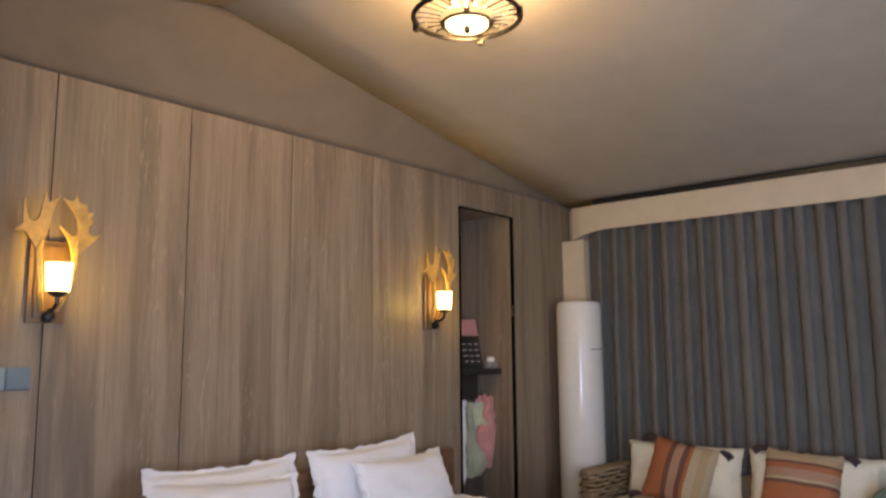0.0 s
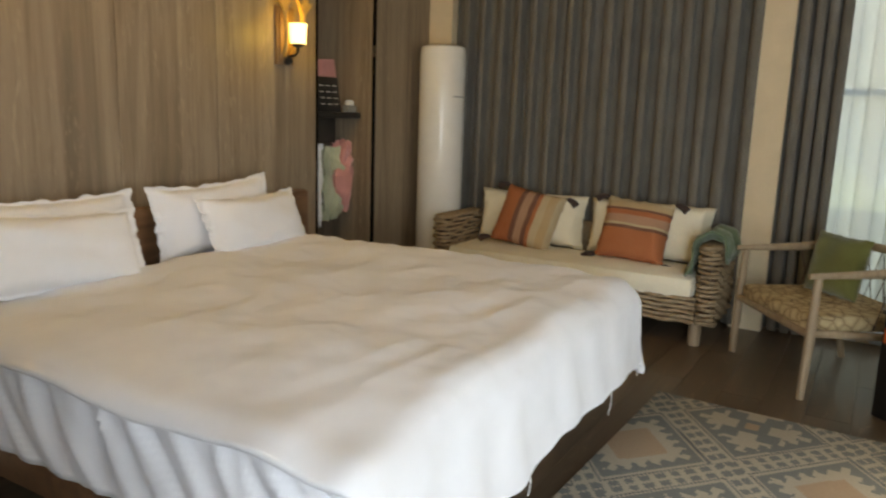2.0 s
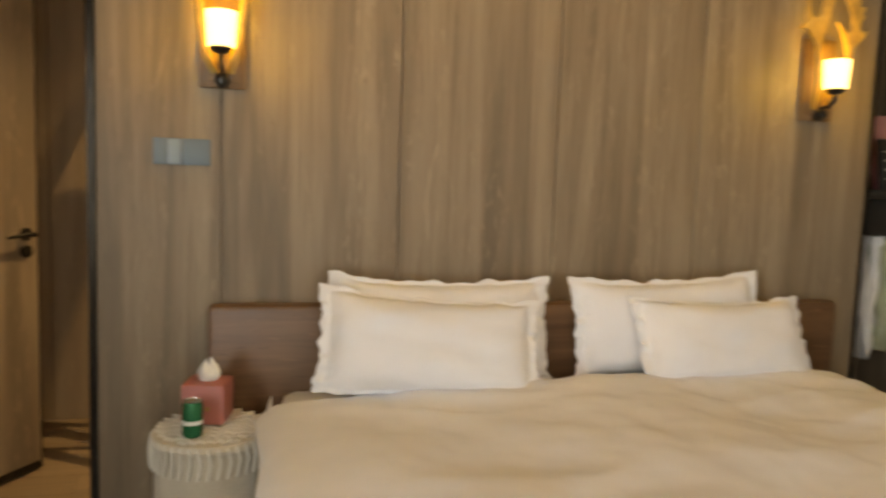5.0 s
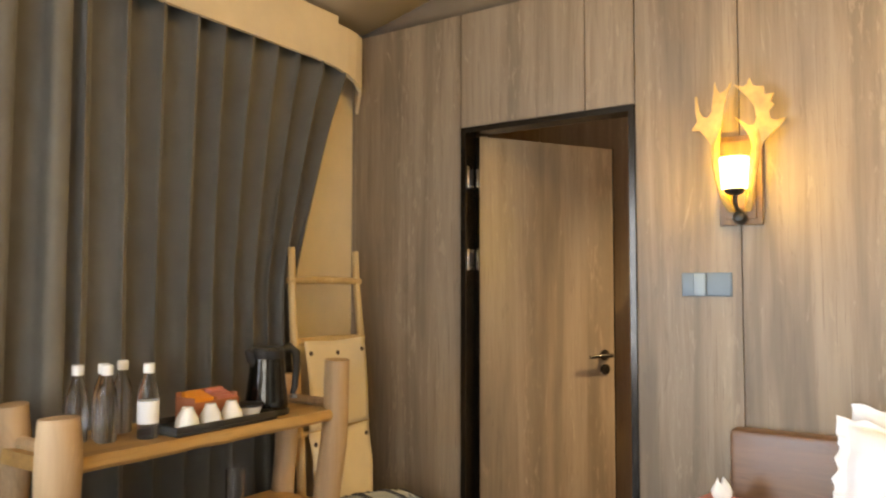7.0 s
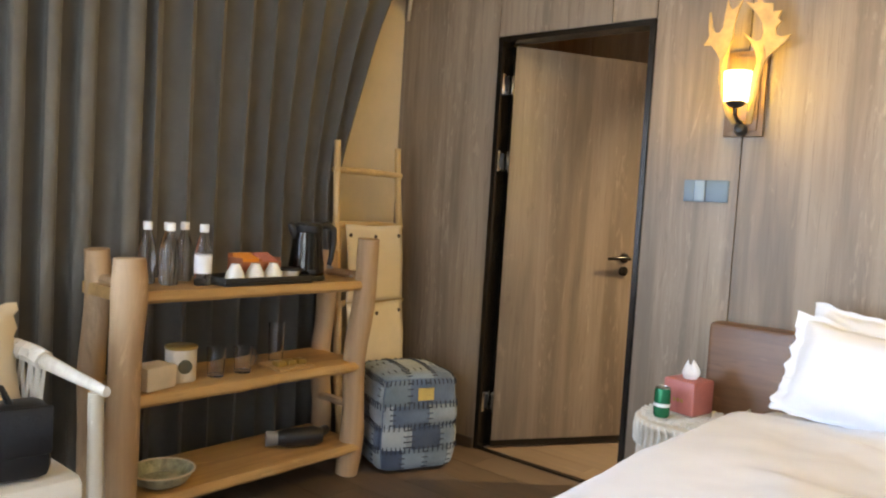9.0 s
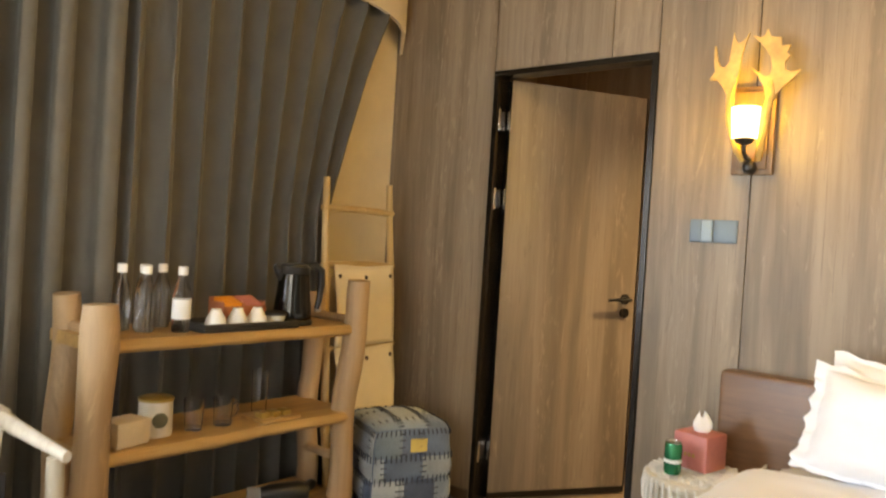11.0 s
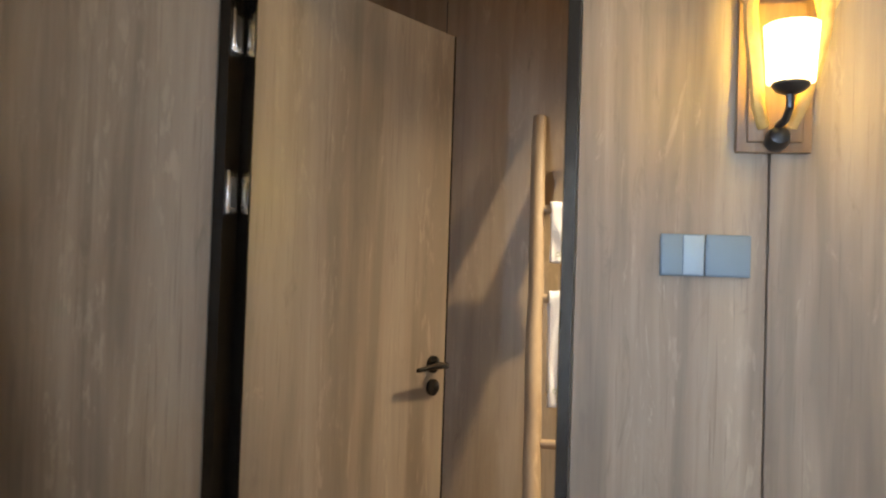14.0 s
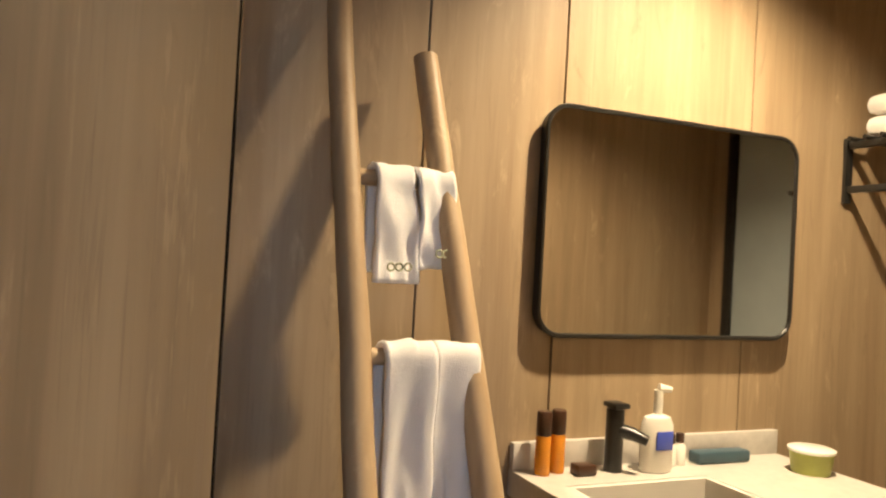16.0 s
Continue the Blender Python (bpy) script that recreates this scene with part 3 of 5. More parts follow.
curtain("curtain", XL + 0.1, -1.5, -3.4, 2.42, 0.03, 14, 0.07, -1, "curtain", "dark grey pleated curtain behind the log shelf", seed=7)

# window in the right wall and glazed front door
def window(name, m, w, h, cols, label):
    """A framed window in the local x-z plane."""
    ob = thing(name, m, label, "window")
    ob["kind"] = "structure"
    fr = part("window_frame", box(box(box(box(B(), 0, w, -0.03, 0.03, 0, 0.06), 0, w, -0.03, 0.03, h - 0.06, h), 0, 0.06, -0.03, 0.03, 0.06, h - 0.06), w - 0.06, w, -0.03, 0.03, 0.06, h - 0.06), "black", ob)
    cw = (w - 0.06 * (cols + 1)) / cols
    for i in range(cols):
        x0 = 0.06 + i * (cw + 0.06)
        if i:
            part("mullion", box(B(), x0 - 0.06, x0, -0.03, 0.03, 0.06, h - 0.06), "black", ob)
        p = part("pane", box(B(), x0 + 0.002, x0 + cw - 0.002, -0.004, 0.004, 0.062, h - 0.062), "pane", ob)
        p.visible_shadow = False
    part("transom", box(B(), 0.06, w - 0.06, -0.02, -0.006, 1.45, 1.49), "black", ob)
    return ob


window("window_1", pose(XR + 0.06, -4.0, 0.06, 0, 0, 90), 1.38, 2.26, 2, "dark-framed window behind white voile curtains")
# unseen window, added as the source of the bed's light from the left
window("window_added", pose(XL - 0.06, -4.4, 0.06, 0, 0, 90), 0.9, 2.24, 1, "added unseen side window that lights the bed from the left")
window("door_2", pose(0.1, YF - 0.05, 0.0), 2.0, 2.35, 3, "dark-framed glazed front doors")
single("backdrop", grid(B(), 2, 2, lambda u, v: Vector((0, -12 + 18 * u, -0.05 + 7 * v))), "outside", "glowing backdrop of a hazy garden outside the window", "garden", "structure", pose(13, 0, 0))

# skirting
wall_bits("baseboard", [(-1.45, -0.8, -0.012, -0.001, 0, 0.05), (3.7, 4.36, -0.012, -0.001, 0, 0.05)], "skirting", "dark skirting strip along the head wall", "skirting")

# ---- door to the bathroom ----
wall_bits("door_frame", [(-0.79, -0.765, -0.004, 0.092, 0, 2.065), (0.005, 0.03, -0.004, 0.092, 0, 2.065), (-0.765, 0.005, -0.004, 0.092, 2.04, 2.065)],
          "bronze", "dark bronze metal door frame", "door frame")
LEAF = thing("door_1", pose(-0.762, 0.085, 0.012, 0, 0, 58), "half-open bathroom door of grey-brown wood laminate", "door")
LEAF["kind"] = "structure"
lb = part("leaf", box(B(), 0.0, 0.75, -0.04, 0.0, 0, 2.02, 0.002), "door", LEAF)
part("edge_strip", box(box(B(), 0.7505, 0.754, -0.042, 0.002, 0, 2.02), -0.004, -0.0005, -0.042, 0.002, 0, 2.02), "bronze", LEAF)
part("bottom_strip", box(B(), 0.0, 0.75, -0.044, -0.0405, 0, 0.03), "bronze", LEAF)
hd = part("handle", tube(tube(B(), [(0.69, -0.04, 0.99), (0.69, -0.09, 0.99)], 0.01, 10), [(0.7, -0.09, 0.99), (0.64, -0.092, 0.992), (0.57, -0.088, 0.985)], [0.01, 0.009, 0.007], 10), "bronze", LEAF, "dark bronze lever handle")
part("rose", lathe(B(), [(0.027, 0), (0.027, 0.008), (0.022, 0.011)], 20), "bronze", hd).matrix_local = pose(0.69, -0.04, 0.99, 90)
part("lock_rose", lathe(B(), [(0.026, 0), (0.026, 0.01), (0.012, 0.014)], 20), "bronze", hd).matrix_local = pose(0.69, -0.04, 0.92, 90)
for hz in (1.84, 1.46, 0.24):
    h = part("hinge", box(B(), -0.766, -0.7615, 0.012, 0.07, hz - 0.05, hz + 0.05, 0.001), "chrome", LEAF, "bright steel hinge plate")
    h.matrix_world = Matrix.Identity(4)
    part("hinge_slot", box(B(), -0.7612, -0.7605, 0.026, 0.056, hz - 0.035, hz + 0.035), "black", h).matrix_local = Matrix.Identity(4)
for hz in (1.84, 1.46, 0.24):
    hl = part("hinge_leaf", box(B(), -0.0062, -0.0042, -0.039, -0.003, hz - 0.062, hz + 0.038, 0.0005), "chrome", LEAF, "bright steel hinge plate")
    part("screw", tube(B(), [(-0.0063, -0.02, hz + 0.02), (-0.0072, -0.02, hz + 0.02)], 0.005, 10), "black", hl)
    part("screw", tube(B(), [(-0.0063, -0.02, hz - 0.045), (-0.0072, -0.02, hz - 0.045)], 0.005, 10), "black", hl)
slab("threshold", -0.765, 0.005, 0.0, 0.03, 0.0, 0.008, "bronze", "dark door threshold strip", "trim")


# ---- wall sconces with antlers ----
def sconce(x):
    s = thing("wall_sconce", pose(x, 0, 1.56), "lit antler wall lamp with glass shade on a wooden plate", "wall lamp", "antler sconces")
    bp = part("backplate", box(box(B(), -0.075, 0.075, -0.018, -0.001, 0, 0.33, 0.004), -0.055, 0.055, -0.028, -0.017, 0.02, 0.31, 0.004), "plate", s)
    part("knob", lathe(B(), [(0.01, -0.025), (0.022, -0.017), (0.025, 0.0), (0.02, 0.017), (0.008, 0.025)], 14), "black", s).matrix_local = pose(0, -0.04, 0.025, 70)
    part("arm", tube(B(), [(0, -0.04, 0.05), (0, -0.09, 0.055), (0, -0.115, 0.075), (0, -0.115, 0.1)], 0.008, 8), "black", s)
    part("cup", lathe(B(), [(0.012, 0.098), (0.026, 0.104), (0.036, 0.115), (0.036, 0.12)], 20, 0, -0.115), "black", s)
    sh = part("shade", lathe(lathe(B(), [(0.04, 0.12), (0.044, 0.122), (0.047, 0.17), (0.051, 0.232)], 28, 0, -0.115), [(0.051, 0.232), (0.047, 0.232), (0.043, 0.17), (0.039, 0.124)], 28, 0, -0.115), "shade", s, "glowing white cylindrical glass shade")
    sh.visible_shadow = False
    # palmate antlers: a round beam from the plate that flattens into a toothed palm
    left = [(-0.07, 0.25), (-0.06, 0.31), (-0.045, 0.35), (-0.037, 0.41), (-0.022, 0.45), (-0.006, 0.482), (-0.03, 0.458), (-0.05, 0.45), (-0.063, 0.465), (-0.071, 0.49),
            (-0.08, 0.44), (-0.086, 0.392), (-0.103, 0.374), (-0.122, 0.378), (-0.136, 0.4), (-0.145, 0.452), (-0.153, 0.45), (-0.153, 0.4), (-0.147, 0.365), (-0.172, 0.338),
            (-0.14, 0.336), (-0.114, 0.31), (-0.09, 0.275)]
    right = [(0.088, 0.245), (0.066, 0.25), (0.052, 0.3), (0.033, 0.33), (0.0, 0.366), (0.035, 0.345), (0.055, 0.332), (0.073, 0.334), (0.083, 0.356), (0.076, 0.394), (0.052, 0.427),
             (0.004, 0.471), (0.036, 0.462), (0.05, 0.466), (0.062, 0.488), (0.074, 0.462), (0.09, 0.458), (0.112, 0.456), (0.114, 0.428), (0.147, 0.43), (0.134, 0.405), (0.147, 0.394),
             (0.128, 0.374), (0.13, 0.35), (0.152, 0.341), (0.186, 0.348), (0.166, 0.325), (0.134, 0.3), (0.106, 0.276)]
    for sx, outline, beam in ((-1, left, [(-0.03, -0.035, 0.05), (-0.05, -0.06, 0.09), (-0.063, -0.082, 0.152), (-0.075, -0.09, 0.22), (-0.078, -0.085, 0.28), (-0.06, -0.088, 0.34)]),
                              (1, right, [(0.03, -0.035, 0.05), (0.043, -0.06, 0.09), (0.06, -0.085, 0.16), (0.073, -0.095, 0.23), (0.082, -0.088, 0.28), (0.084, -0.088, 0.335)])):
        bm = B()
        rings = []
        for dy in (-0.006, 0.006):
            rings.append([bm.verts.new((px * 0.9, -0.088 - 0.1 * max(0, pz - 0.3) + 0.5 * px * px + dy * (1 - 0.5 * max(0, pz - 0.4) / 0.09), 0.122 + 1.07 * (pz - 0.122))) for px, pz in outline])
        a, b = rings
        bm.faces.new(a)
        bm.faces.new(b[::-1])
        for i in range(len(a)):
            j = (i + 1) % len(a)
            bm.faces.new((a[i], b[i], b[j], a[j]))
        bm.normal_update()
        bmesh.ops.triangulate(bm, faces=[fc for fc in bm.faces if len(fc.verts) > 4])
        tube(bm, [(0.9 * bx, by, bz) for bx, by, bz in beam], [0.012, 0.014, 0.015, 0.0155, 0.015, 0.006], 9, 0.8)
        part("antler", bm, "antler", s, "yellowed palmate antler with toothed edge")
    return s


sc = sconce(0.43)
copy_thing(sc, pose(2.765, 0, 1.57))

# ---- switches beside the door ----
sw = thing("light_switch", pose(0.21, 0, 1.3), "pair of blue-grey square wall switches", "light switch")
for i, mt in ((0, "grey_switch"), (1, "grey_switch")):
    x0 = i * 0.092
    fr = part("switch_plate", box(B(), x0, x0 + 0.09, -0.009, -0.001, 0, 0.088, 0.002), mt, sw)
    if i == 0:
        part("rocker", box(B(), x0 + 0.003, x0 + 0.044, -0.0115, -0.0085, 0.003, 0.085, 0.001), "grey_switch", fr)
        part("rocker", box(B(), x0 + 0.046, x0 + 0.087, -0.0125, -0.0085, 0.003, 0.085, 0.001), "grey_switch_light", fr)
    else:
        part("rocker", box(B(), x0 + 0.004, x0 + 0.086, -0.0115, -0.0085, 0.003, 0.085, 0.001), "grey_switch", fr)

# ---- ceiling lamp ----
cl = thing("ceiling_lamp", pose(1.42, -1.39, 0.035), "round crystal ceiling lamp with dark ring, lit", "ceiling lamp")
part("canopy", lathe(B(), [(0.07, 2.86), (0.07, 2.93), (0.06, 2.96)], 24), "bronze", cl)
part("stem", tube(B(), [(0, 0, 2.72), (0, 0, 2.88)], 0.012, 8), "bronze", cl)
def ring(R, z, r):
    bm = B()
    n = 48
    tube(bm, [(R * math.cos(6.28318 * i / n), R * math.sin(6.28318 * i / n), z) for i in range(n + 1)], r, 8, cap=False)
    return bm
part("ring", ring(0.215, 2.73, 0.011), "bronze", cl, "dark bronze ring")
part("inner_ring", ring(0.1, 2.7, 0.006), "bronze", cl)
part("pan", lathe(B(), [(0.08, 2.69), (0.085, 2.695), (0.085, 2.7)], 24), "bulb", cl, "glowing centre disc")
part("finial", lathe(B(), [(0.004, 2.66), (0.014, 2.67), (0.012, 2.69)], 10, 0.0, 0.0), "bronze", cl)
for i in range(24):
    a = 6.28318 * i / 24
    p = part("crystal", box(B(), 0.105, 0.207, -0.013, 0.013, -0.004, 0.004, 0.002), "glass", cl)
    p.matrix_local = pose(0, 0, 2.715, 0, -8, 15 * i)
for i in range(4):
    a = 1.5708 * i + 0.4
    part("clip", box(B(), -0.012, 0.012, -0.015, 0.015, -0.03, 0.012, 0.003), "bronze", cl).matrix_local = pose(0.215 * math.cos(a), 0.215 * math.sin(a), 2.73, 0, 0, math.degrees(a))

# ---- bed ----
BX0, BX1, BY0, BY1, BT = 0.62, 2.64, -0.1, -2.16, 0.56
bed = thing("bed", pose(1.61, -1.1, 0), "unmade double bed with walnut headboard and frame", "bed")
part("headboard", box(B(), 0.39 - 1.61, 2.88 - 1.61, 1.0, 1.085, 0.12, 0.835, 0.022), "headboard", bed)
for sx0, sx1 in ((BX0 - 0.02, BX0 + 0.02), (BX1 - 0.02, BX1 + 0.02)):
    part("side_rail", box(B(), sx0 - 1.61, sx1 - 1.61, BY1 + 1.24, 0.998, 0.11, 0.27, 0.006), "headboard", bed)
part("foot_rail", box(B(), BX0 + 0.022 - 1.61, BX1 - 0.022 - 1.61, BY1 + 1.22, BY1 + 1.26, 0.11, 0.27, 0.006), "headboard", bed)
for lx in (BX0 + 0.06, BX1 - 0.06):
    for ly in (BY1 + 0.2, -0.2):
        part("leg", box(B(), lx - 0.035 - 1.61, lx + 0.035 - 1.61, ly - 0.035 + 1.1, ly + 0.035 + 1.1, 0, 0.115, 0.006), "shelfblack", bed)


def sheet_side(u, v):
    # the fitted sheet: once round the mattress, hanging in creases
    per = [(BX1, BY0 - 0.08), (BX1, BY1), (BX0, BY1), (BX0, BY0 - 0.08)]
    s = u * 3
    i = min(2, int(s))
    f = s - i
    (ax, ay), (bx, by) = per[i], per[i + 1]
    x, y = ax + (bx - ax) * f, ay + (by - ay) * f
    nx, ny = (by - ay), -(bx - ax)
    L = math.hypot(nx, ny)
    nx, ny = -nx / L, -ny / L
    ln = (i + f) * 2.0
    slant = ln * 15 + 3.2 * v + 1.4 * noise.noise(Vector((ln * 2.5, v, 8)))
    ridge = (1 - abs(noise.noise(Vector((slant * 0.8, v * 0.9, 3)))) * 2.6) * 0.017 + 0.012 * math.sin(slant * 2.4)
    w = ridge * min(1, 4 * v) * (1.15 - 0.75 * v)
    out = 0.022 + w + 0.012 * v
    return Vector((x + nx * out * 1.0 - 1.61, y + ny * out + 1.1, 0.545 - 0.315 * v))


part("mattress", box(B(), BX0 + 0.01 - 1.61, BX1 - 0.01 - 1.61, BY1 + 1.11, 0.995, 0.272, BT - 0.01, 0.05), "linen", bed, "white mattress")
sk = part("fitted_sheet", grid(B(), 420, 16, sheet_side), "linen", bed, "white creased sheet hanging at the sides")
sk.modifiers.new("cloth", "SOLIDIFY").thickness = 0.004


def duvet_surface():
    ov_l, ov_r, ov_f = 0.09, 0.36, 0.44
    x0, x1, y0, y1 = BX0 - ov_l, BX1 + ov_r, BY1 - ov_f, -0.3
    R = 0.12

    def fold(d):
        # how far out and down the cloth runs past the edge
        if d <= 0:
            return 0.0, 0.0
        a = min(d / R, 1.45)
        o, dn = R * math.sin(a), R * (1 - math.cos(a))
        rest = max(0, d - 1.45 * R)
        return o + rest * 0.12, dn + rest * 0.99

    def f(u, v):
        x, y = x0 + (x1 - x0) * u, y0 + (y1 - y0) * v
        dl, dr, df = BX0 + 0.03 - x, x - BX1 + 0.03, BY1 + 0.03 - y
        dx = max(dl, dr, 0)
        dd = max(df, 0)
        d = (dx ** 2.6 + dd ** 2.6) ** (1 / 2.6)
        o, dn = fold(d)
        px, py = x, y
        if d > 0:
            ux, uy = dx / max(1e-6, math.hypot(dx, dd)), dd / max(1e-6, math.hypot(dx, dd))
            if dl > 0:
                px = BX0 + 0.03 - o * ux
            elif dr > 0:
                px = BX1 - 0.03 + o * ux
            if dd > 0:
                py = BY1 + 0.03 - o * uy
        q = Vector((x * 1.6, y * 1.6, 0.3))
        puff = 0.05 + 0.03 * noise.noise(q) + 0.02 * noise.noise(q * 2.3) + 0.011 * noise.noise(q * 5) + 0.004 * noise.noise(q * 11) + 0.012 * (1 - 2 * abs(noise.noise(Vector((x * 2.2 + y, y * 4.5, 4)))))
        crease = 0.016 * math.sin((x * 0.9 + y * 2.2) * 5 + 3 * noise.noise(q)) * max(0, noise.noise(Vector((x, y, 7))))
        # the quilt thins out towards the side where the sheet shows
        thin = min(1, max(0, (x - BX0 + 0.05) / 0.55))
        puff = puff * (0.22 + 0.78 * thin * thin * (3 - 2 * thin))
        z = BT + 0.012 + puff + crease - dn
        if d > 0.1:
            wob = 0.03 * noise.noise(Vector((x * 5, y * 5, 2))) * min(1, d * 4)
            if dd > 0:
                py -= wob
            if dx > 0:
                px += wob if dr > 0 else -wob
            z += 0.03 * noise.noise(Vector((x * 3, y * 3, 5)))
        if v > 0.97:
            z -= 0.03 * (v - 0.97) / 0.03
        return Vector((px, py, max(z, 0.2)))
    return grid(B(), 130, 130, f)


dv = single("duvet", duvet_surface(), "linen", "rumpled white duvet spread over the bed", "duvet")
for i, drop in ((46, 0.07), (88, 0.1), (108, 0.05)):
    q = dv.data.vertices[i * 131].co
    part("loose_thread", tube(B(), [q + Vector((0, 0.01, 0.01)), q + Vector((0.006, 0.008, -0.4 * drop)), q + Vector((-0.004, 0.012, -drop))], 0.0022, 5), "paper", dv, "loose white thread at the hem")
s = dv.modifiers.new("cloth", "SOLIDIFY")
s.thickness, s.offset = 0.035, -1.0
s = dv.modifiers.new("soft", "SUBSURF")
s.levels = s.render_levels = 1


def pillow(x, y, tilt, w, h, t, seed, label, yaw=0, roll=0):
    bm = pad(B(), w, h, t, 40, 0.13, 0.02, seed, 3.2, ruffle=0.02)
    ob = single("pillow", bm, "linen", label, "pillow", m=pose(x, y, BT + 0.02, -tilt, roll, yaw), group="bed pillows")
    s = ob.modifiers.new("soft", "SUBSURF")
    s.levels = s.render_levels = 1
    return ob


pillow(1.17, -0.24, 12, 0.8, 0.385, 0.16, 1, "white pillow propped against the headboard", 0, 1)
pillow(1.09, -0.4, 24, 0.76, 0.36, 0.19, 2, "white pillow with flanged edge leaning on another", -3, 4)
pillow(2.06, -0.23, 12, 0.8, 0.39, 0.16, 3, "white pillow propped against the headboard", 0, -2)
pillow(2.2, -0.4, 26, 0.73, 0.345, 0.19, 4, "white pillow with flanged edge leaning on another", 2, 1)

# ---- bedside stool with tissue box and can ----
st = thing("bedside_stool", pose(0.42, -0.33, -0.0), "cream macrame-covered round bedside stool", "stool")
part("body", lathe(B(), [(0.15, 0.0), (0.165, 0.03), (0.17, 0.25), (0.168, 0.45), (0.16, 0.475)], 32), "macrame", st)
part("top", lathe(B(), [(0.172, 0.47), (0.177, 0.48), (0.172, 0.495), (0.16, 0.5)], 32), "macrame", st)
for i in range(9):
    bm = B()
    y = -0.14 + i * 0.035
    hw = math.sqrt(0.162 ** 2 - y * y)
    tube(bm, [(-hw + 2 * hw * k / 12, y + 0.008 * (-1) ** k, 0.503) for k in range(13)], 0.007, 6)
    part("woven_strand", bm, "white_rope", st)
bm = B()
for i in range(40):
    a = 6.28318 * i / 40
    tube(bm, [(0.174 * math.cos(a), 0.174 * math.sin(a), 0.49), (0.18 * math.cos(a + 0.05), 0.18 * math.sin(a + 0.05), 0.45), (0.177 * math.cos(a), 0.177 * math.sin(a), 0.40)], 0.006, 5)
part("fringe", bm, "white_rope", st)
tb = thing("tissue_box", pose(0.405, -0.285, 0.511, 0, 0, -12), "square pink leather tissue box with tissue out", "tissue box")
part("box", box(B(), -0.065, 0.065, -0.065, 0.065, 0, 0.125, 0.008), "pinkbox", tb)
bm = B()
def tis(u, v):
    a = u * 6.28318
    r = 0.022 + 0.03 * math.sin(v * 2.6) * (1 + 0.35 * math.sin(3 * a))
    return Vector((r * math.cos(a) * (1 - 0.75 * v), 0.7 * r * math.sin(a) * (1 - 0.6 * v), 0.12 + 0.065 * v + 0.012 * math.sin(2 * a) * v))
grid(bm, 20, 8, tis)
part("tissue", bm, "paper", tb, "crumpled white tissue")
bm = B()
for i in range(3):
    box(bm, -0.02 + i * 0.016, -0.01 + i * 0.016, -0.0665, -0.0652, 0.045, 0.058)
part("print", bm, "gold", tb)
cn = thing("drink_can", pose(0.372, -0.44, 0.511), "green metal drink can", "can")
part("body", lathe(B(), [(0.022, 0), (0.027, 0.004), (0.029, 0.01), (0.029, 0.095), (0.026, 0.105)], 24), "cangreen", cn)
part("lid", lathe(B(), [(0.026, 0.105), (0.027, 0.108), (0.024, 0.109), (0.023, 0.106)], 24), "chrome", cn)
part("band", lathe(B(), [(0.0293, 0.04), (0.0295, 0.042), (0.0295, 0.05), (0.0293, 0.052)], 24), "paper", cn)

# ---- niche: black shelf, frames, hanging cloths ----
ns = thing("niche_shelf", pose(3.18, 0.12, 1.26), "black wall shelf with box below, inside the niche", "shelf")
part("board", box(B(), 0, 0.508, 0, 0.3, 0, 0.04, 0.003), "shelfblack", ns)
part("bracket", box(B(), 0.0, 0.3, 0.06, 0.28, -0.17, -0.002, 0.003), "shelfblack", ns)
pf = thing("notice_frame", pose(3.33, 0.2, 1.301, -10), "small black framed notice with white lines", "frame")
part("board", box(B(), 0, 0.24, 0, 0.012, 0, 0.24, 0.003), "shelfblack", pf)
for r in range(4):
    for c in range(3):
        part("text_line", box(B(), 0.03 + c * 0.07, 0.075 + c * 0.07, -0.0025, -0.0005, 0.05 + r * 0.042, 0.055 + r * 0.042), "paper", pf)
fl = thing("folder", pose(3.37, 0.28, 1.301, -8, -4), "pink folder standing on the niche shelf", "folder")
part("cover", box(B(), 0, 0.3, 0, 0.014, 0, 0.35, 0.003), "pink", fl)
sm = thing("alarm_clock", pose(3.62, 0.17, 1.301), "small white round-topped clock on the shelf", "clock")
part("body", box(B(), -0.05, 0.05, -0.03, 0.03, 0, 0.05, 0.012), "ac_trim", sm)
part("top", lathe(B(), [(0.03, 0.048), (0.034, 0.06), (0.028, 0.08), (0.01, 0.086)], 16), "white_plastic", sm)


def hanging(name, x, y, ztop, zbot, w, mat, label, seed):
    bm = B()

    def f(u, v):
        a = u * 6.28318
        r = w * (0.35 + 0.75 * math.sin(0.3 + 2.5 * v)) * (1 + 0.3 * math.sin(3 * a + seed) + 0.18 * math.sin(5 * a + 4 * v))
        z = ztop + (zbot - ztop) * v
        n = noise.noise(Vector((math.cos(a) * 2, math.sin(a) * 2 + seed, v * 5)))
        return Vector((x + (0.5 * r + 0.05 * n) * math.cos(a) + 0.025 * math.sin(6 * v + seed), y + (0.4 * r + 0.04 * n) * math.sin(a), z + 0.03 * n))
    grid(bm, 30, 14, f)
    return single(name, bm, mat, label, "clothing")


hanging("hanging_scarf", 3.58, 0.22, 1.1, 0.6, 0.19, "pink", "pink cloth hanging below the shelf", 1)
hanging("hanging_shirt", 3.49, 0.24, 1.06, 0.55, 0.2, "sage", "pale sage green cloth hanging below the shelf", 4)
hanging("hanging_towel", 3.36, 0.26, 1.08, 0.5, 0.11, "towel", "white cloth hanging below the shelf", 7)

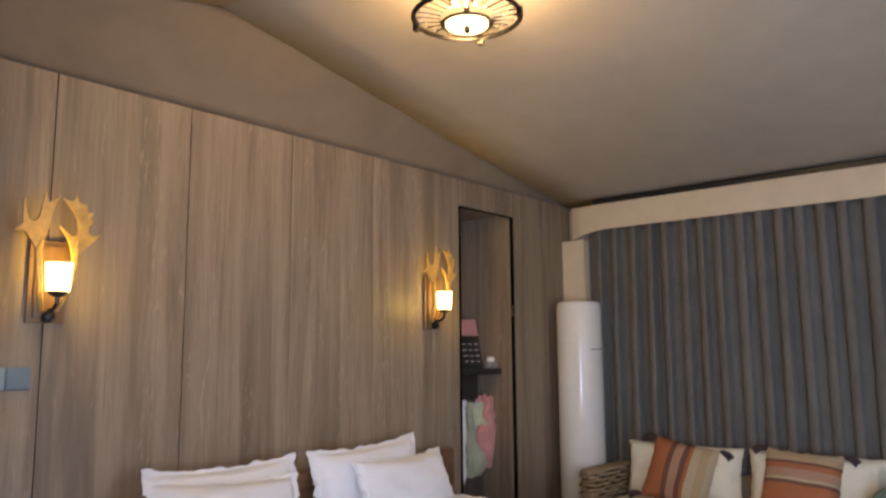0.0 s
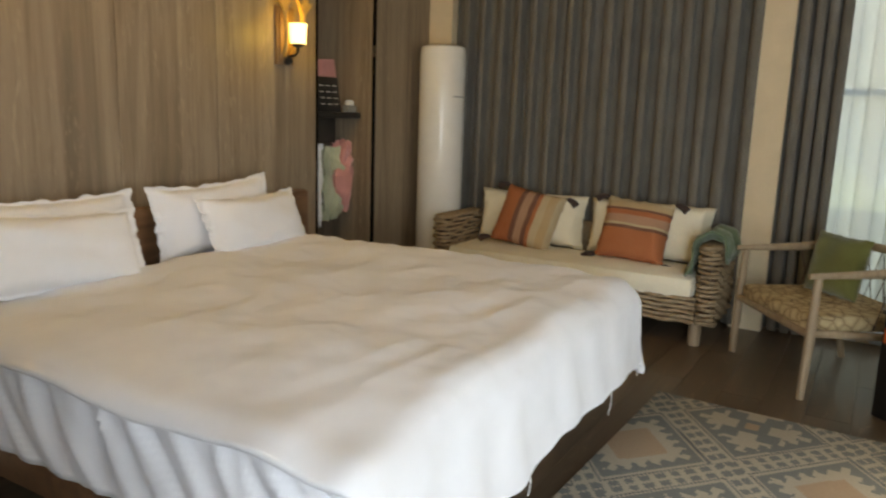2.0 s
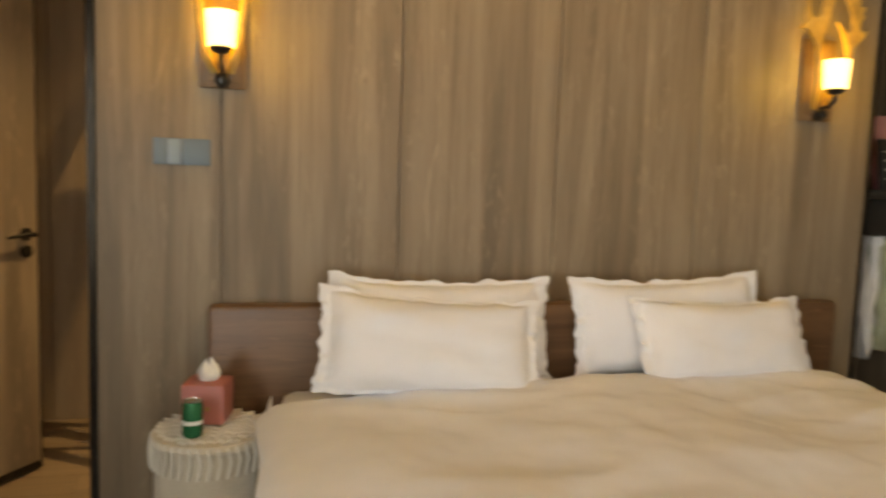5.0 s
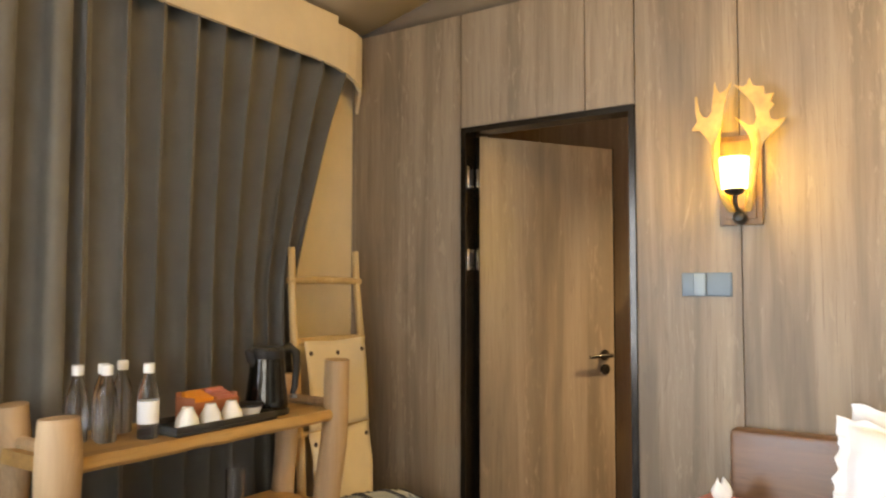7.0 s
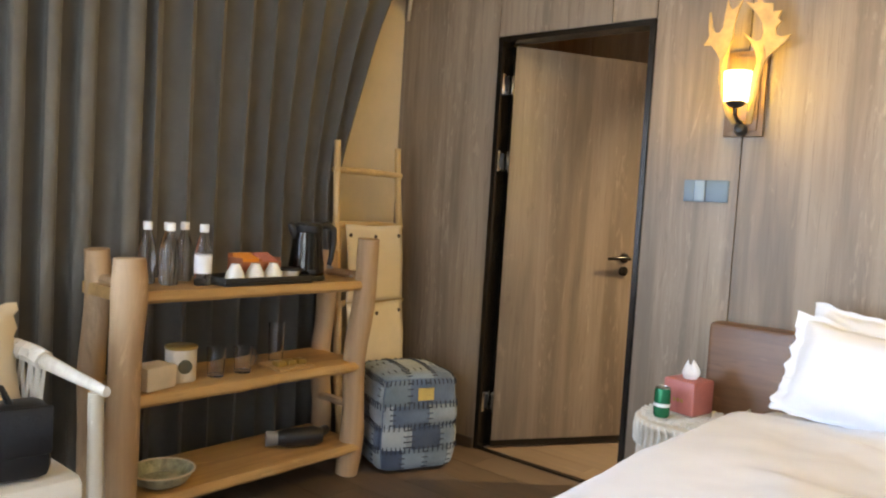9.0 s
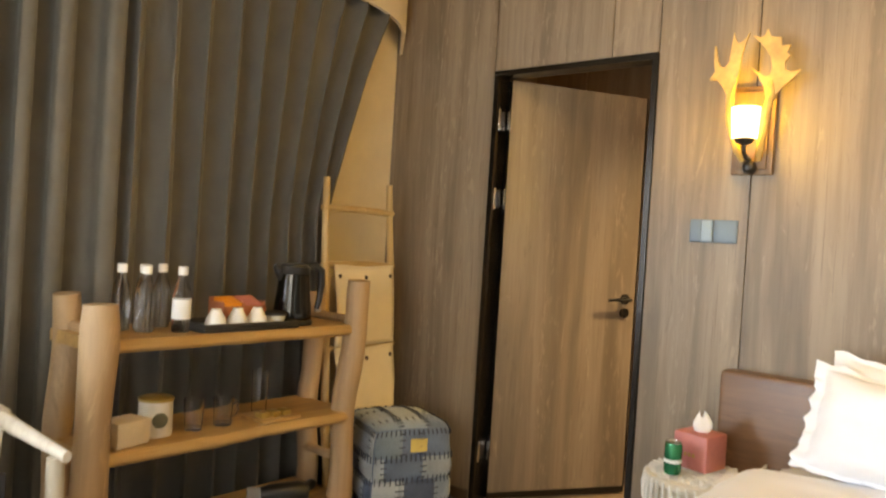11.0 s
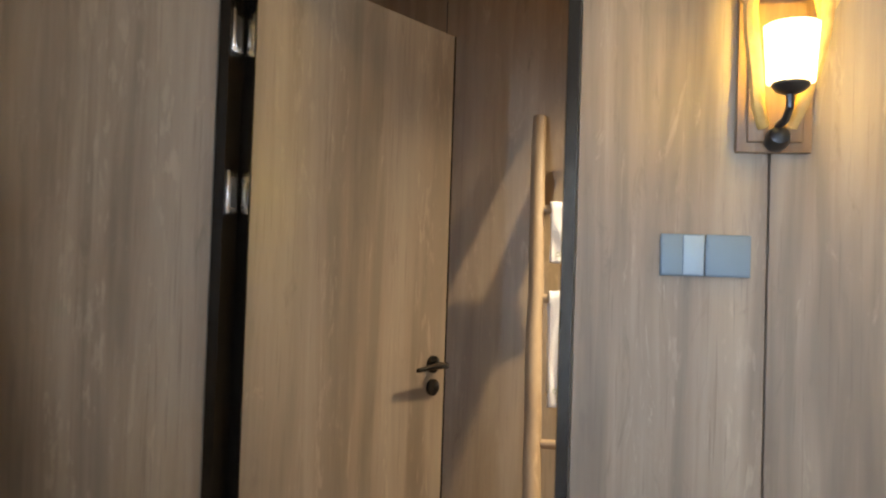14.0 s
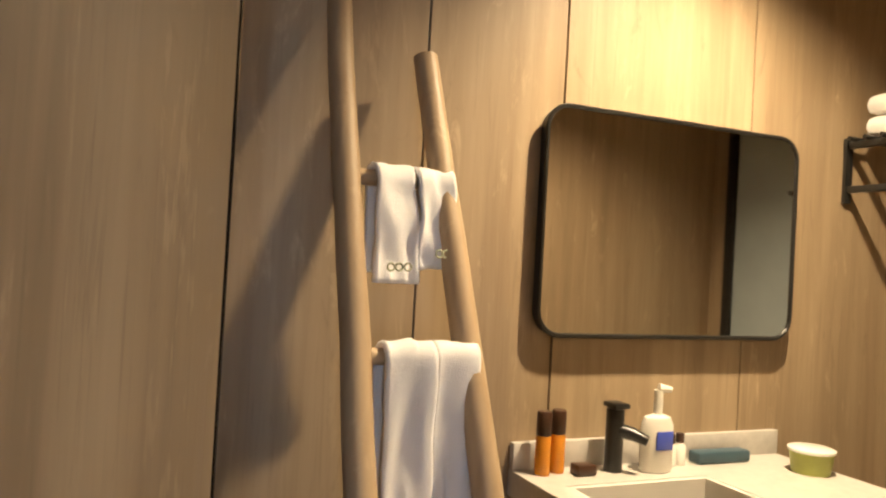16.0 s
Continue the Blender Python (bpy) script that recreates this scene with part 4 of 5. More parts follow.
# dark edging of the niche
wall_bits("trim_niche", [(3.678, 3.69, -0.005, 0.02, 0, 2.41), (3.072, 3.678, -0.005, 0.02, 2.4, 2.412), (3.06, 3.072, -0.005, 0.02, 0, 2.41)], "bronze", "dark metal edge of the niche", "trim")
single("door_catch", box(B(), 3.674, 3.6775, -0.004, 0.015, 1.68, 1.76, 0.001), "chrome", "small steel catch on the niche edge", "catch", "structure")

# ---- tower air conditioner ----
ac = thing("air_conditioner", pose(4.2, -0.24, 0), "tall white cylindrical floor-standing air conditioner", "air conditioner")
part("body", lathe(B(), [(0.16, 0.0), (0.17, 0.02), (0.17, 1.74), (0.16, 1.785), (0.13, 1.8)], 40), "white_plastic", ac)
part("display_slot", box(B(), -0.075, 0.075, -0.0015, 0.004, 1.43, 1.438), "ac_trim", ac).matrix_local = pose(-0.03, -0.168, 0, 0, 0, -10)
part("seam", lathe(B(), [(0.1703, 1.48), (0.1712, 1.4805), (0.1712, 1.482), (0.1703, 1.4825)], 40), "white_plastic", ac)
part("base_ring", lathe(B(), [(0.175, 0.0), (0.18, 0.01), (0.18, 0.03), (0.172, 0.04)], 40), "ac_trim", ac)


# ---- wicker sofa ----
def weave(bm, path, z0, z1, rows, amp, r, phase=0):
    """Horizontal wicker strands that wave in and out along a plan path."""
    pts = [Vector((*p, 0)) for p in path]
    segs = []
    for a, b in zip(pts, pts[1:]):
        n = max(2, int((b - a).length / 0.022))
        for i in range(n):
            segs.append((a.lerp(b, i / n), (b - a).normalized()))
    segs.append((pts[-1], (pts[-1] - pts[-2]).normalized()))
    for k in range(rows):
        z = z0 + (z1 - z0) * k / max(1, rows - 1)
        line = []
        for i, (p, d) in enumerate(segs):
            nrm = Vector((-d.y, d.x, 0))
            w = amp * math.sin(i * 0.9 + math.pi * k + phase)
            line.append(p + nrm * w + Vector((0, 0, z + 0.003 * math.sin(i * 0.5 + k * 2))))
        tube(bm, line, r, 5)


SX0, SX1, SY0, SY1 = 3.8, 4.38, -0.44, -2.36
sofa = thing("wicker_sofa", pose(SX0, SY1, 0), "grey wicker two-seat sofa with cream cushions", "sofa")
LY, DX = SY0 - SY1, SX1 - SX0
for y0 in (0.0, LY - 0.1):
    arm = part("arm", box(B(), 0.02, DX, y0 + 0.015, y0 + 0.085, 0.16, 0.58, 0.02), "darkbrown", sofa)
    bm = B()
    weave(bm, [(DX, y0), (0.03, y0), (0.0, y0 + 0.03), (0.0, y0 + 0.07), (0.03, y0 + 0.1), (DX, y0 + 0.1)], 0.15, 0.6, 17, 0.009, 0.0125, y0)
    part("weave", bm, "wicker", arm)
    bm = B()
    for i in range(5):
        tube(bm, [(DX, y0 + 0.01 + i * 0.02, 0.6), (0.03, y0 + 0.01 + i * 0.02, 0.605), (0.0, y0 + 0.02 + i * 0.015, 0.59)], 0.013, 6)
    part("arm_rail", bm, "wicker", arm)
for k in range(6):
    bm = B()
    weave(bm, [(-0.005, 0.1), (0.0, LY - 0.1)], 0.15 + 0.028 * k, 0.15 + 0.028 * k, 1, 0.01, 0.0135, 1 + math.pi * k)
    part("front_strand", bm, "wicker", sofa)
part("base", box(B(), 0.03, DX, 0.1, LY - 0.1, 0.17, 0.275, 0.01), "darkbrown", sofa)
part("back_frame", box(B(), DX + 0.0, DX + 0.05, 0.02, LY - 0.02, 0.16, 0.6, 0.015), "wicker", sofa)
for ly in (0.1, LY - 0.1):
    for lx in (0.06, DX - 0.04):
        part("leg", tube(B(), [(lx, ly, 0), (lx, ly, 0.165)], [0.036, 0.042], 12), "chairwood", sofa)
seat = single("seat_cushion", box(B(), 0, DX - 0.1, 0.12, LY - 0.12, 0, 0.14, 0.045), "cream", "long cream seat cushion on the wicker sofa", "cushion", m=pose(SX0 - 0.02, SY1, 0.278))
for y in (SY1 + 0.115 + 0.42, SY0 - 0.115 - 0.42):
    bm = pad(B(), 0.82, 0.37, 0.2, 16, 0.0, 0.0, y, 6)
    single("back_cushion", bm, "cream", "cream back cushion of the wicker sofa", "cushion", m=pose(SX1 - 0.13, y, 0.415, -10, 0, -90) , group="sofa back cushions")


def deco(x, y, roll, tilt, mat, yaw, label, seed):
    c = thing("throw_pillow", pose(x, y, 0.418, -tilt, roll, -90 + yaw), label, "cushion", "striped cushions")
    part("cover", pad(B(), 0.45, 0.42, 0.15, 20, 0.0, 0.0, seed, 3.0), mat, c)
    for sx in (-1, 1):
        for z in (0.005, 0.415):
            bm = B()
            tube(bm, [(sx * 0.215, 0, z), (sx * 0.24, 0, z), (sx * 0.275, 0, z - 0.012), (sx * 0.3, 0.003, z - 0.03)], [0.008, 0.018, 0.024, 0.026], 8)
            part("tassel", bm, "tassel", c, "dark brown corner tassel")
    return c


deco(4.06, -0.98, 9, 24, "stripe_a", 0, "striped rust and tan knit cushion with tassels, tilted", 11)
deco(4.06, -1.76, 3, 24, "stripe_b", 0, "rust knit cushion with brown bands and tassels", 13)

bm = B()


def throw(u, v):
    # over the arm: from inside the seat up, across and down outside
    prof = [(0.17, 0.4), (0.135, 0.5), (0.125, 0.6), (0.06, 0.645), (-0.01, 0.62), (-0.03, 0.5)]
    s = v * (len(prof) - 1)
    i = min(len(prof) - 2, int(s))
    f = s - i
    y = prof[i][0] + (prof[i + 1][0] - prof[i][0]) * f
    z = prof[i][1] + (prof[i + 1][1] - prof[i][1]) * f
    x = 0.1 + 0.42 * u - 0.1 * (1 - v) * (1 - u)
    n = noise.noise(Vector((u * 5, v * 5, 2)))
    return Vector((x + 0.03 * n, y + 0.03 * n + 0.01 * math.sin(u * 16), z + 0.025 * math.sin(u * 18 + 2 * v) + 0.02))


grid(bm, 36, 24, throw)
tw = single("throw_blanket", bm, "green_throw", "crumpled sage green throw over the sofa arm", "blanket", m=pose(SX0, SY1, 0))
tw.modifiers.new("cloth", "SOLIDIFY").thickness = 0.014


# ---- armchairs ----
def armchair(m, w, d, ah, wood_mat, seat_mat, label, roped, back_label):
    """Faces local -y; the front legs stand at y = 0."""
    c = thing("armchair", m, label, "armchair")
    h = w / 2
    for sx in (-1, 1):
        part("front_leg", tube(B(), [(sx * (h - 0.005), 0.0, 0), (sx * h, 0.01, 0.3), (sx * (h - 0.005), 0.02, ah - 0.01)], [0.019, 0.024, 0.02], 10), wood_mat, c)
        part("back_leg", tube(B(), [(sx * 0.74 * h, d + 0.0, 0), (sx * 0.78 * h, d * 0.88, 0.35), (sx * 0.8 * h, d * 0.82, ah + 0.03)], [0.018, 0.022, 0.018], 10), wood_mat, c)
        part("side_rail", tube(B(), [(sx * h, 0.01, 0.34), (sx * (h - 0.03), d - 0.03, 0.3)], 0.02, 8), wood_mat, c)
    arc = [(-h, -0.03, ah)]
    for i in range(15):
        a = math.pi * i / 14
        arc.append((-h * 0.98 * math.cos(a), d * 0.55 + d * 0.47 * math.sin(a), ah + 0.015 + 0.05 * math.sin(a)))
    arc.append((h, -0.03, ah))
    part("arm_rail", tube(B(), arc, [0.014] + [0.024] * 15 + [0.014], 10, 0.8), wood_mat, c)
    part("front_rail", tube(B(), [(-h, 0.01, 0.33), (h, 0.01, 0.33)], 0.022, 8), wood_mat, c)
    part("back_rail", tube(B(), [(-h + 0.03, d - 0.03, 0.31), (h - 0.03, d - 0.03, 0.31)], 0.02, 8), wood_mat, c)
    bm = B()
    mt = "white_rope" if roped else "tassel"
    r = 0.006 if roped else 0.003
    n = 26 if roped else 11
    path = [Vector(p) for p in arc[1:-1]]
    def at(t):
        s = t * (len(path) - 1)
        i = min(len(path) - 2, int(s))
        return path[i].lerp(path[i + 1], s - i)
    for k in range(n):
        t0, t1 = k / n, (k + 1) / n
        for a, b in ((t0, t1), (t1, t0)):
            p, q = at(a), at(b)
            q = Vector((max(-h + 0.01, min(h - 0.01, q.x * 0.97)), min(q.y, d - 0.02), 0.35))
            part("back_string", tube(B(), [p, q], r, 5, cap=False), mt, c, back_label)
    bm = B()
    if roped:
        for k in range(40):
            p = at(k / 40)
            dv_ = (at(min(1, k / 40 + 0.02)) - p)
            if dv_.length > 1e-4:
                tube(bm, [p, p + dv_.normalized() * 0.02], 0.029, 8)
        part("rope_winding", bm, mt, c, "white rope wound round the arm rail")
    sm_ = 0.4 if not roped else 0.44
    part("seat", box(B(), -h + 0.03, h - 0.03, 0.0, d - 0.02, sm_ - 0.07, sm_ + 0.02, 0.03), seat_mat, c)
    return c


ch = armchair(pose(3.575, -2.69, 0, 0, 0, -145), 0.74, 0.62, 0.62, "chairwood", "seat_print", "wooden armchair with patterned seat and olive cushion", False, "crossed dark strings")
single("olive_cushion", pad(B(), 0.32, 0.34, 0.13, 18, 0, 0, 21, 3), "olive", "olive green square cushion on the armchair", "cushion",
       m=pose(3.575, -2.69, 0.42, 0, 0, -145) @ pose(-0.06, 0.35, 0, -12, 2, 20))
c2 = armchair(pose(-0.465, -2.425, 0, 0, 0, 90), 0.7, 0.62, 0.68, "palewood", "white_rope", "pale armchair wound with white rope, black bag on it", True, "zigzag white rope")
single("chair_cushion", pad(B(), 0.5, 0.36, 0.14, 18, 0.06, 0, 23, 3), "canvas", "cream cushion with fringe at the chair back", "cushion", m=pose(-0.87, -2.36, 0.5, -14, 0, 90))
bag = thing("handbag", pose(-0.58, -2.36, 0.463, 0, 0, 80), "black leather satchel with steel clasp lying on the armchair", "bag")
part("body", box(B(), -0.19, 0.19, -0.07, 0.07, 0.0, 0.19, 0.03), "leather", bag)
part("flap", box(B(), -0.185, 0.185, -0.082, -0.066, 0.07, 0.195, 0.006), "leather", bag)
part("clasp", box(B(), -0.025, 0.025, -0.09, -0.081, 0.08, 0.11, 0.003), "chrome", bag)
part("handle", tube(B(), [(-0.1, 0, 0.185), (-0.08, 0, 0.23), (0, 0, 0.245), (0.08, 0, 0.23), (0.1, 0, 0.185)], 0.009, 8), "leather", bag)

# ---- black trunk ----
tk = thing("trunk", pose(3.255, -3.507, 0, 0, 0, -131.3), "black box table with orange band and gold round emblem", "side table")
part("body", box(B(), -0.225, 0.225, -0.2, 0.2, 0, 0.49, 0.006), "leather", tk)
part("lid", box(B(), -0.235, 0.235, -0.21, 0.21, 0.491, 0.52, 0.005), "black", tk)
part("band", box(B(), -0.21, 0.21, -0.2035, -0.2005, 0.36, 0.43), "redorange", tk, "orange band")
for i in range(9):
    hgt = 0.415 if i in (0, 6) else 0.405
    part("band_mark", box(B(), -0.17 + i * 0.038, -0.145 + i * 0.038, -0.2065, -0.204, 0.378, hgt), "terracotta", tk)
part("rim_strip", box(B(), -0.236, 0.236, -0.2125, -0.2105, 0.512, 0.519), "ac_trim", tk)
em = part("emblem", lathe(B(), [(0.11, 0), (0.11, 0.004), (0.1, 0.006)], 36), "gold", tk, "gold round emblem")
em.matrix_local = pose(0, -0.2005, 0.2, 90)
part("emblem_ring", ring(0.085, 0.006, 0.005), "darkbrown", em)
part("emblem_figure", tube(tube(B(), [(-0.05, 0.05, 0.007), (-0.02, 0.0, 0.007), (0, -0.045, 0.007)], [0.006, 0.01, 0.006], 6), [(0.05, 0.05, 0.007), (0.02, 0.0, 0.007), (0, -0.045, 0.007)], [0.006, 0.01, 0.006], 6), "darkbrown", em)
dish = thing("yellow_dish", pose(3.2, -3.6, 0.521), "yellow dish on the black box table", "dish")
part("bowl", lathe(B(), [(0.05, 0), (0.075, 0.012), (0.09, 0.04), (0.084, 0.04), (0.06, 0.016)], 24), "gold", dish)
gl = thing("sunglasses_case", pose(3.2, -3.43, 0.521, 0, 0, 30), "rounded dark glossy case on the box table", "case")
part("shell", pad(B(), 0.16, 0.06, 0.09, 12, 0, 0, 31, 2.2), "darkbrown", gl)
part("rim", ring(0.05, 0.035, 0.004), "chrome", gl)

# ---- rug ----
bm = box(B(), 0, 2.1, 0, 1.62, 0, 0.012, 0.003)
single("rug", bm, "rug", "flat woven rug with grey and cream geometric pattern", "rug", m=pose(0.78, -3.84, 0.001, 0, 0, -2))


# ---- log shelf with its things ----
def logpost(x, y, h, r, seed, lean=(0, 0)):
    pts, rr = [], []
    for i in range(15):
        t = i / 14
        pts.append((x + lean[0] * t + 0.014 * noise.noise(Vector((t * 3, seed, 0))), y + lean[1] * t + 0.02 * noise.noise(Vector((t * 3, seed, 5))), h * t))
        rr.append(r * (1 + 0.13 * noise.noise(Vector((t * 4, seed, 9)))))
    rr[-1] *= 0.93
    return tube(B(), pts, rr, 18)


sh = thing("log_shelf", pose(0, 0, 0), "rustic three-tier shelf of peeled logs and live-edge planks", "shelf")
FX, BX = -0.92, -1.2
for x, y, h, r, sd_, ln in ((FX, -1.79, 0.985, 0.054, 1, (0.02, 0)), (BX, -1.76, 0.99, 0.046, 2, (0, 0)), (FX - 0.02, -0.735, 1.055, 0.05, 3, (0.04, 0.025)), (BX, -0.68, 0.98, 0.046, 4, (0, 0))):
    part("post", logpost(x, y, h, r, sd_, ln), "log", sh)
for y in (-1.75, -0.7):
    for z in (0.885, 0.3):
        part("peg", tube(B(), [(BX, y, z), (FX, y, z)], 0.02, 8), "log", sh)
for k, (z, zf) in enumerate(((0.83, 0.83), (0.475, 0.475), (0.11, 0.11))):
    bm = B()

    def plank(u, v, k=k):
        y = -1.79 + 1.08 * u
        xf = -0.88 + 0.02 * noise.noise(Vector((u * 4, k, 1))) + 0.012 * noise.noise(Vector((u * 11, k, 3)))
        xb = -1.24
        t = [(xb, 0), (xf - 0.012, 0), (xf, 0.012), (xf - 0.002, 0.03), (xf - 0.012, 0.042), (xb, 0.042), (xb, 0)]
        x, zz = t[min(6, int(v * 6 + 0.5))]
        return Vector((x, y, z + zz))
    grid(bm, 40, 6, plank)
    bmesh.ops.remove_doubles(bm, verts=bm.verts, dist=0.0005)
    bmesh.ops.holes_fill(bm, edges=bm.edges, sides=0)
    part("shelf_board", bm, "plank", sh, "yellow live-edge plank")
ST = [0.873, 0.518, 0.153]


def bottle(x, y, label=True):
    b = thing("water_bottle", pose(x, y, ST[0]), "clear plastic water bottle with white cap", "bottle", "water bottles")
    part("body", lathe(B(), [(0.028, 0), (0.031, 0.006), (0.031, 0.12), (0.026, 0.15), (0.013, 0.19), (0.013, 0.2)], 20), "glass", b)
    part("cap", lathe(B(), [(0.016, 0.195), (0.017, 0.2), (0.017, 0.222), (0.014, 0.225)], 16), "white_plastic", b)
    if label:
        part("label", lathe(B(), [(0.0314, 0.045), (0.032, 0.046), (0.032, 0.112), (0.0314, 0.113)], 20), "paper", b)
    return b


bottle(-0.98, -1.47)
b0 = bottle(-1.1, -1.625, False)
for x, y in ((-1.08, -1.555), (-1.03, -1.575), (-1.13, -1.46)):
    copy_thing(b0, pose(x, y, ST[0]))
kt = thing("electric_kettle", pose(-1.02, -0.955, ST[0], 0, 0, 75), "black and steel electric kettle with a lid and side handle", "kettle")
part("body", lathe(B(), [(0.074, 0.02), (0.077, 0.026), (0.076, 0.05), (0.066, 0.13), (0.06, 0.2), (0.06, 0.222)], 40), "kettle", kt, "dark polished steel body")
part("base", lathe(B(), [(0.08, 0), (0.082, 0.01), (0.078, 0.0195)], 32), "black", kt)
part("collar", lathe(B(), [(0.0605, 0.2), (0.062, 0.203), (0.062, 0.228), (0.058, 0.232)], 32), "black", kt)
part("lid", lathe(B(), [(0.057, 0.2325), (0.055, 0.238), (0.04, 0.242), (0.012, 0.243)], 28), "black", kt)
part("spout", tube(B(), [(-0.045, 0, 0.185), (-0.066, 0, 0.212), (-0.084, 0, 0.234)], [0.026, 0.022, 0.01], 10, 0.8), "black", kt)
part("handle", tube(B(), [(0.05, 0, 0.225), (0.09, 0, 0.235), (0.118, 0, 0.215), (0.122, 0, 0.16), (0.115, 0, 0.09), (0.105, 0, 0.06)], [0.014, 0.017, 0.017, 0.015, 0.013, 0.011], 12, 0.8), "black", kt)
part("switch", box(B(), 0.098, 0.122, -0.008, 0.008, 0.045, 0.058, 0.003), "ac_trim", kt)
ty = thing("tea_tray", pose(-1.0, -1.215, ST[0], 0, 0, 0), "black tray for tea cups", "tray")
part("plate", box(B(), -0.1, 0.1, -0.21, 0.2, 0, 0.01, 0.003), "shelfblack", ty)
for a in ((-0.1, -0.092, -0.21, 0.2), (0.092, 0.1, -0.21, 0.2), (-0.092, 0.092, -0.21, -0.202), (-0.092, 0.092, 0.192, 0.2)):
    part("rim", box(B(), *a, 0.0105, 0.03, 0.002), "shelfblack", ty)


def cup(x, y):
    c = thing("tea_cup", pose(x, y, ST[0] + 0.0105), "white tea cup turned upside down", "cup", "tea cups")
    part("cup_body", lathe(B(), [(0.04, 0), (0.041, 0.003), (0.034, 0.035), (0.022, 0.058), (0.018, 0.066), (0.018, 0.07)], 22), "white_ceramic", c)
    return c


c0 = cup(-0.945, -1.355)
copy_thing(c0, pose(-0.945, -1.265, ST[0] + 0.0105))
copy_thing(c0, pose(-0.945, -1.18, ST[0] + 0.0105))
tbx = thing("tea_box", pose(-1.04, -1.2, ST[0] + 0.0105, 0, 0, 6), "open brown box with orange and pink tea packets", "tea box")
for q in ((-0.045, 0.045, -0.1, 0.1, 0, 0.006), (-0.045, -0.04, -0.1, 0.1, 0.0065, 0.1), (0.04, 0.045, -0.1, 0.1, 0.0065, 0.07), (-0.0395, 0.0395, -0.1, -0.095, 0.0065, 0.085), (-0.0395, 0.0395, 0.095, 0.1, 0.0065, 0.085),
          (-0.0395, 0.0395, -0.003, 0.003, 0.0065, 0.08)):
    part("side", box(B(), *q, 0.0015), "terracotta", tbx)
for i in range(5):
    part("packet", box(B(), -0.034 + i * 0.014, -0.024 + i * 0.014, -0.09, -0.01, 0.007, 0.1 - 0.004 * i, 0.002), "orange", tbx, "orange tea packet").matrix_local = pose(0, 0, 0, 0, 3, 0)
for i in range(4):
    part("packet", box(B(), -0.034 + i * 0.016, -0.022 + i * 0.016, 0.008, 0.088, 0.007, 0.098 - 0.006 * i, 0.002), "pinkbox", tbx, "dusty pink tea packet").matrix_local = pose(0, 0, 0, 0, 4, 0)
bw = thing("small_bowl", pose(-0.985, -1.075, ST[0] + 0.0105), "white bowl with dark rim", "bowl")
part("bowl_body", lathe(B(), [(0.025, 0), (0.042, 0.01), (0.05, 0.04), (0.046, 0.04), (0.03, 0.012)], 22), "white_ceramic", bw)
part("dark_band", lathe(B(), [(0.0495, 0.034), (0.052, 0.036), (0.052, 0.044), (0.047, 0.045)], 22), "shelfblack", bw)
# middle tier
nb = thing("napkin_block", pose(-0.97, -1.655, ST[1], 0, 0, 12), "pale block-shaped napkin holder", "box")
part("block", box(B(), -0.05, 0.05, -0.065, 0.065, 0, 0.085, 0.01), "cardboard", nb)
tn = thing("tin", pose(-1.02, -1.52, ST[1]), "round cream tin with dark print", "tin")
part("tin_body", lathe(B(), [(0.055, 0), (0.056, 0.004), (0.056, 0.115), (0.054, 0.12)], 26), "macrame", tn)
part("rim", lathe(B(), [(0.056, 0.118), (0.059, 0.12), (0.059, 0.128), (0.056, 0.13)], 26), "gold", tn)
part("tin_print", lathe(B(), [(0.026, 0), (0.026, 0.002), (0.01, 0.004)], 20), "tinprint", tn).matrix_local = pose(0.054, -0.014, 0.06, 0, 90, -15)


def tumbler(x, y, h=0.11, r=0.036):
    g = thing("drinking_glass", pose(x, y, ST[1]), "clear empty drinking glass on the plank", "glass", "drinking glasses")
    part("glass_wall", lathe(B(), [(r * 0.85, 0), (r, h), (r - 0.003, h), (r * 0.78, 0.01)], 20), "glass", g)
    return g


g0 = tumbler(-1.0, -1.385)
mug = thing("glass_mug", pose(-1.0, -1.265, ST[1]), "clear glass mug with a side handle", "mug")
part("glass_wall", lathe(B(), [(0.032, 0), (0.037, 0.1), (0.034, 0.1), (0.029, 0.01)], 20), "glass", mug)
part("handle", tube(B(), [(0.0, 0.036, 0.082), (0.0, 0.058, 0.076), (0.0, 0.064, 0.052), (0.0, 0.052, 0.03), (0.0, 0.033, 0.024)], 0.0055, 8), "glass", mug)
tumbler(-1.06, -1.06, 0.17, 0.034)
sn = thing("snack_box", pose(-1.0, -1.06, ST[1]), "gold snack packets on a small tray", "snacks")
part("tray_base", box(B(), -0.06, 0.09, -0.09, 0.09, 0, 0.012, 0.003), "plank", sn)
for i in range(3):
    part("packet", box(B(), 0.02, 0.07, -0.08 + i * 0.05, -0.04 + i * 0.05, 0.0125, 0.035, 0.006), "gold", sn)
# bottom tier
hdz = thing("hair_dryer", pose(-1.0, -0.95, ST[2] + 0.04, 0, 0, 60), "black hair dryer with grey nozzle", "hair dryer")
part("barrel", tube(B(), [(-0.1, 0, 0), (-0.06, 0, 0.0), (0.05, 0, 0.005), (0.09, 0, 0.005)], [0.03, 0.04, 0.042, 0.03], 16), "black", hdz)
part("grip", tube(B(), [(0.04, 0.01, 0.0), (0.1, 0.09, -0.01), (0.13, 0.14, -0.015)], [0.025, 0.022, 0.022], 12), "black", hdz)
part("nozzle", tube(B(), [(-0.1, 0, 0), (-0.15, 0, 0)], [0.03, 0.034], 12, 0.6), "ac_trim", hdz)
bl = thing("serving_bowl", pose(-0.98, -1.6, ST[2]), "round patterned bowl on the lowest plank", "bowl")
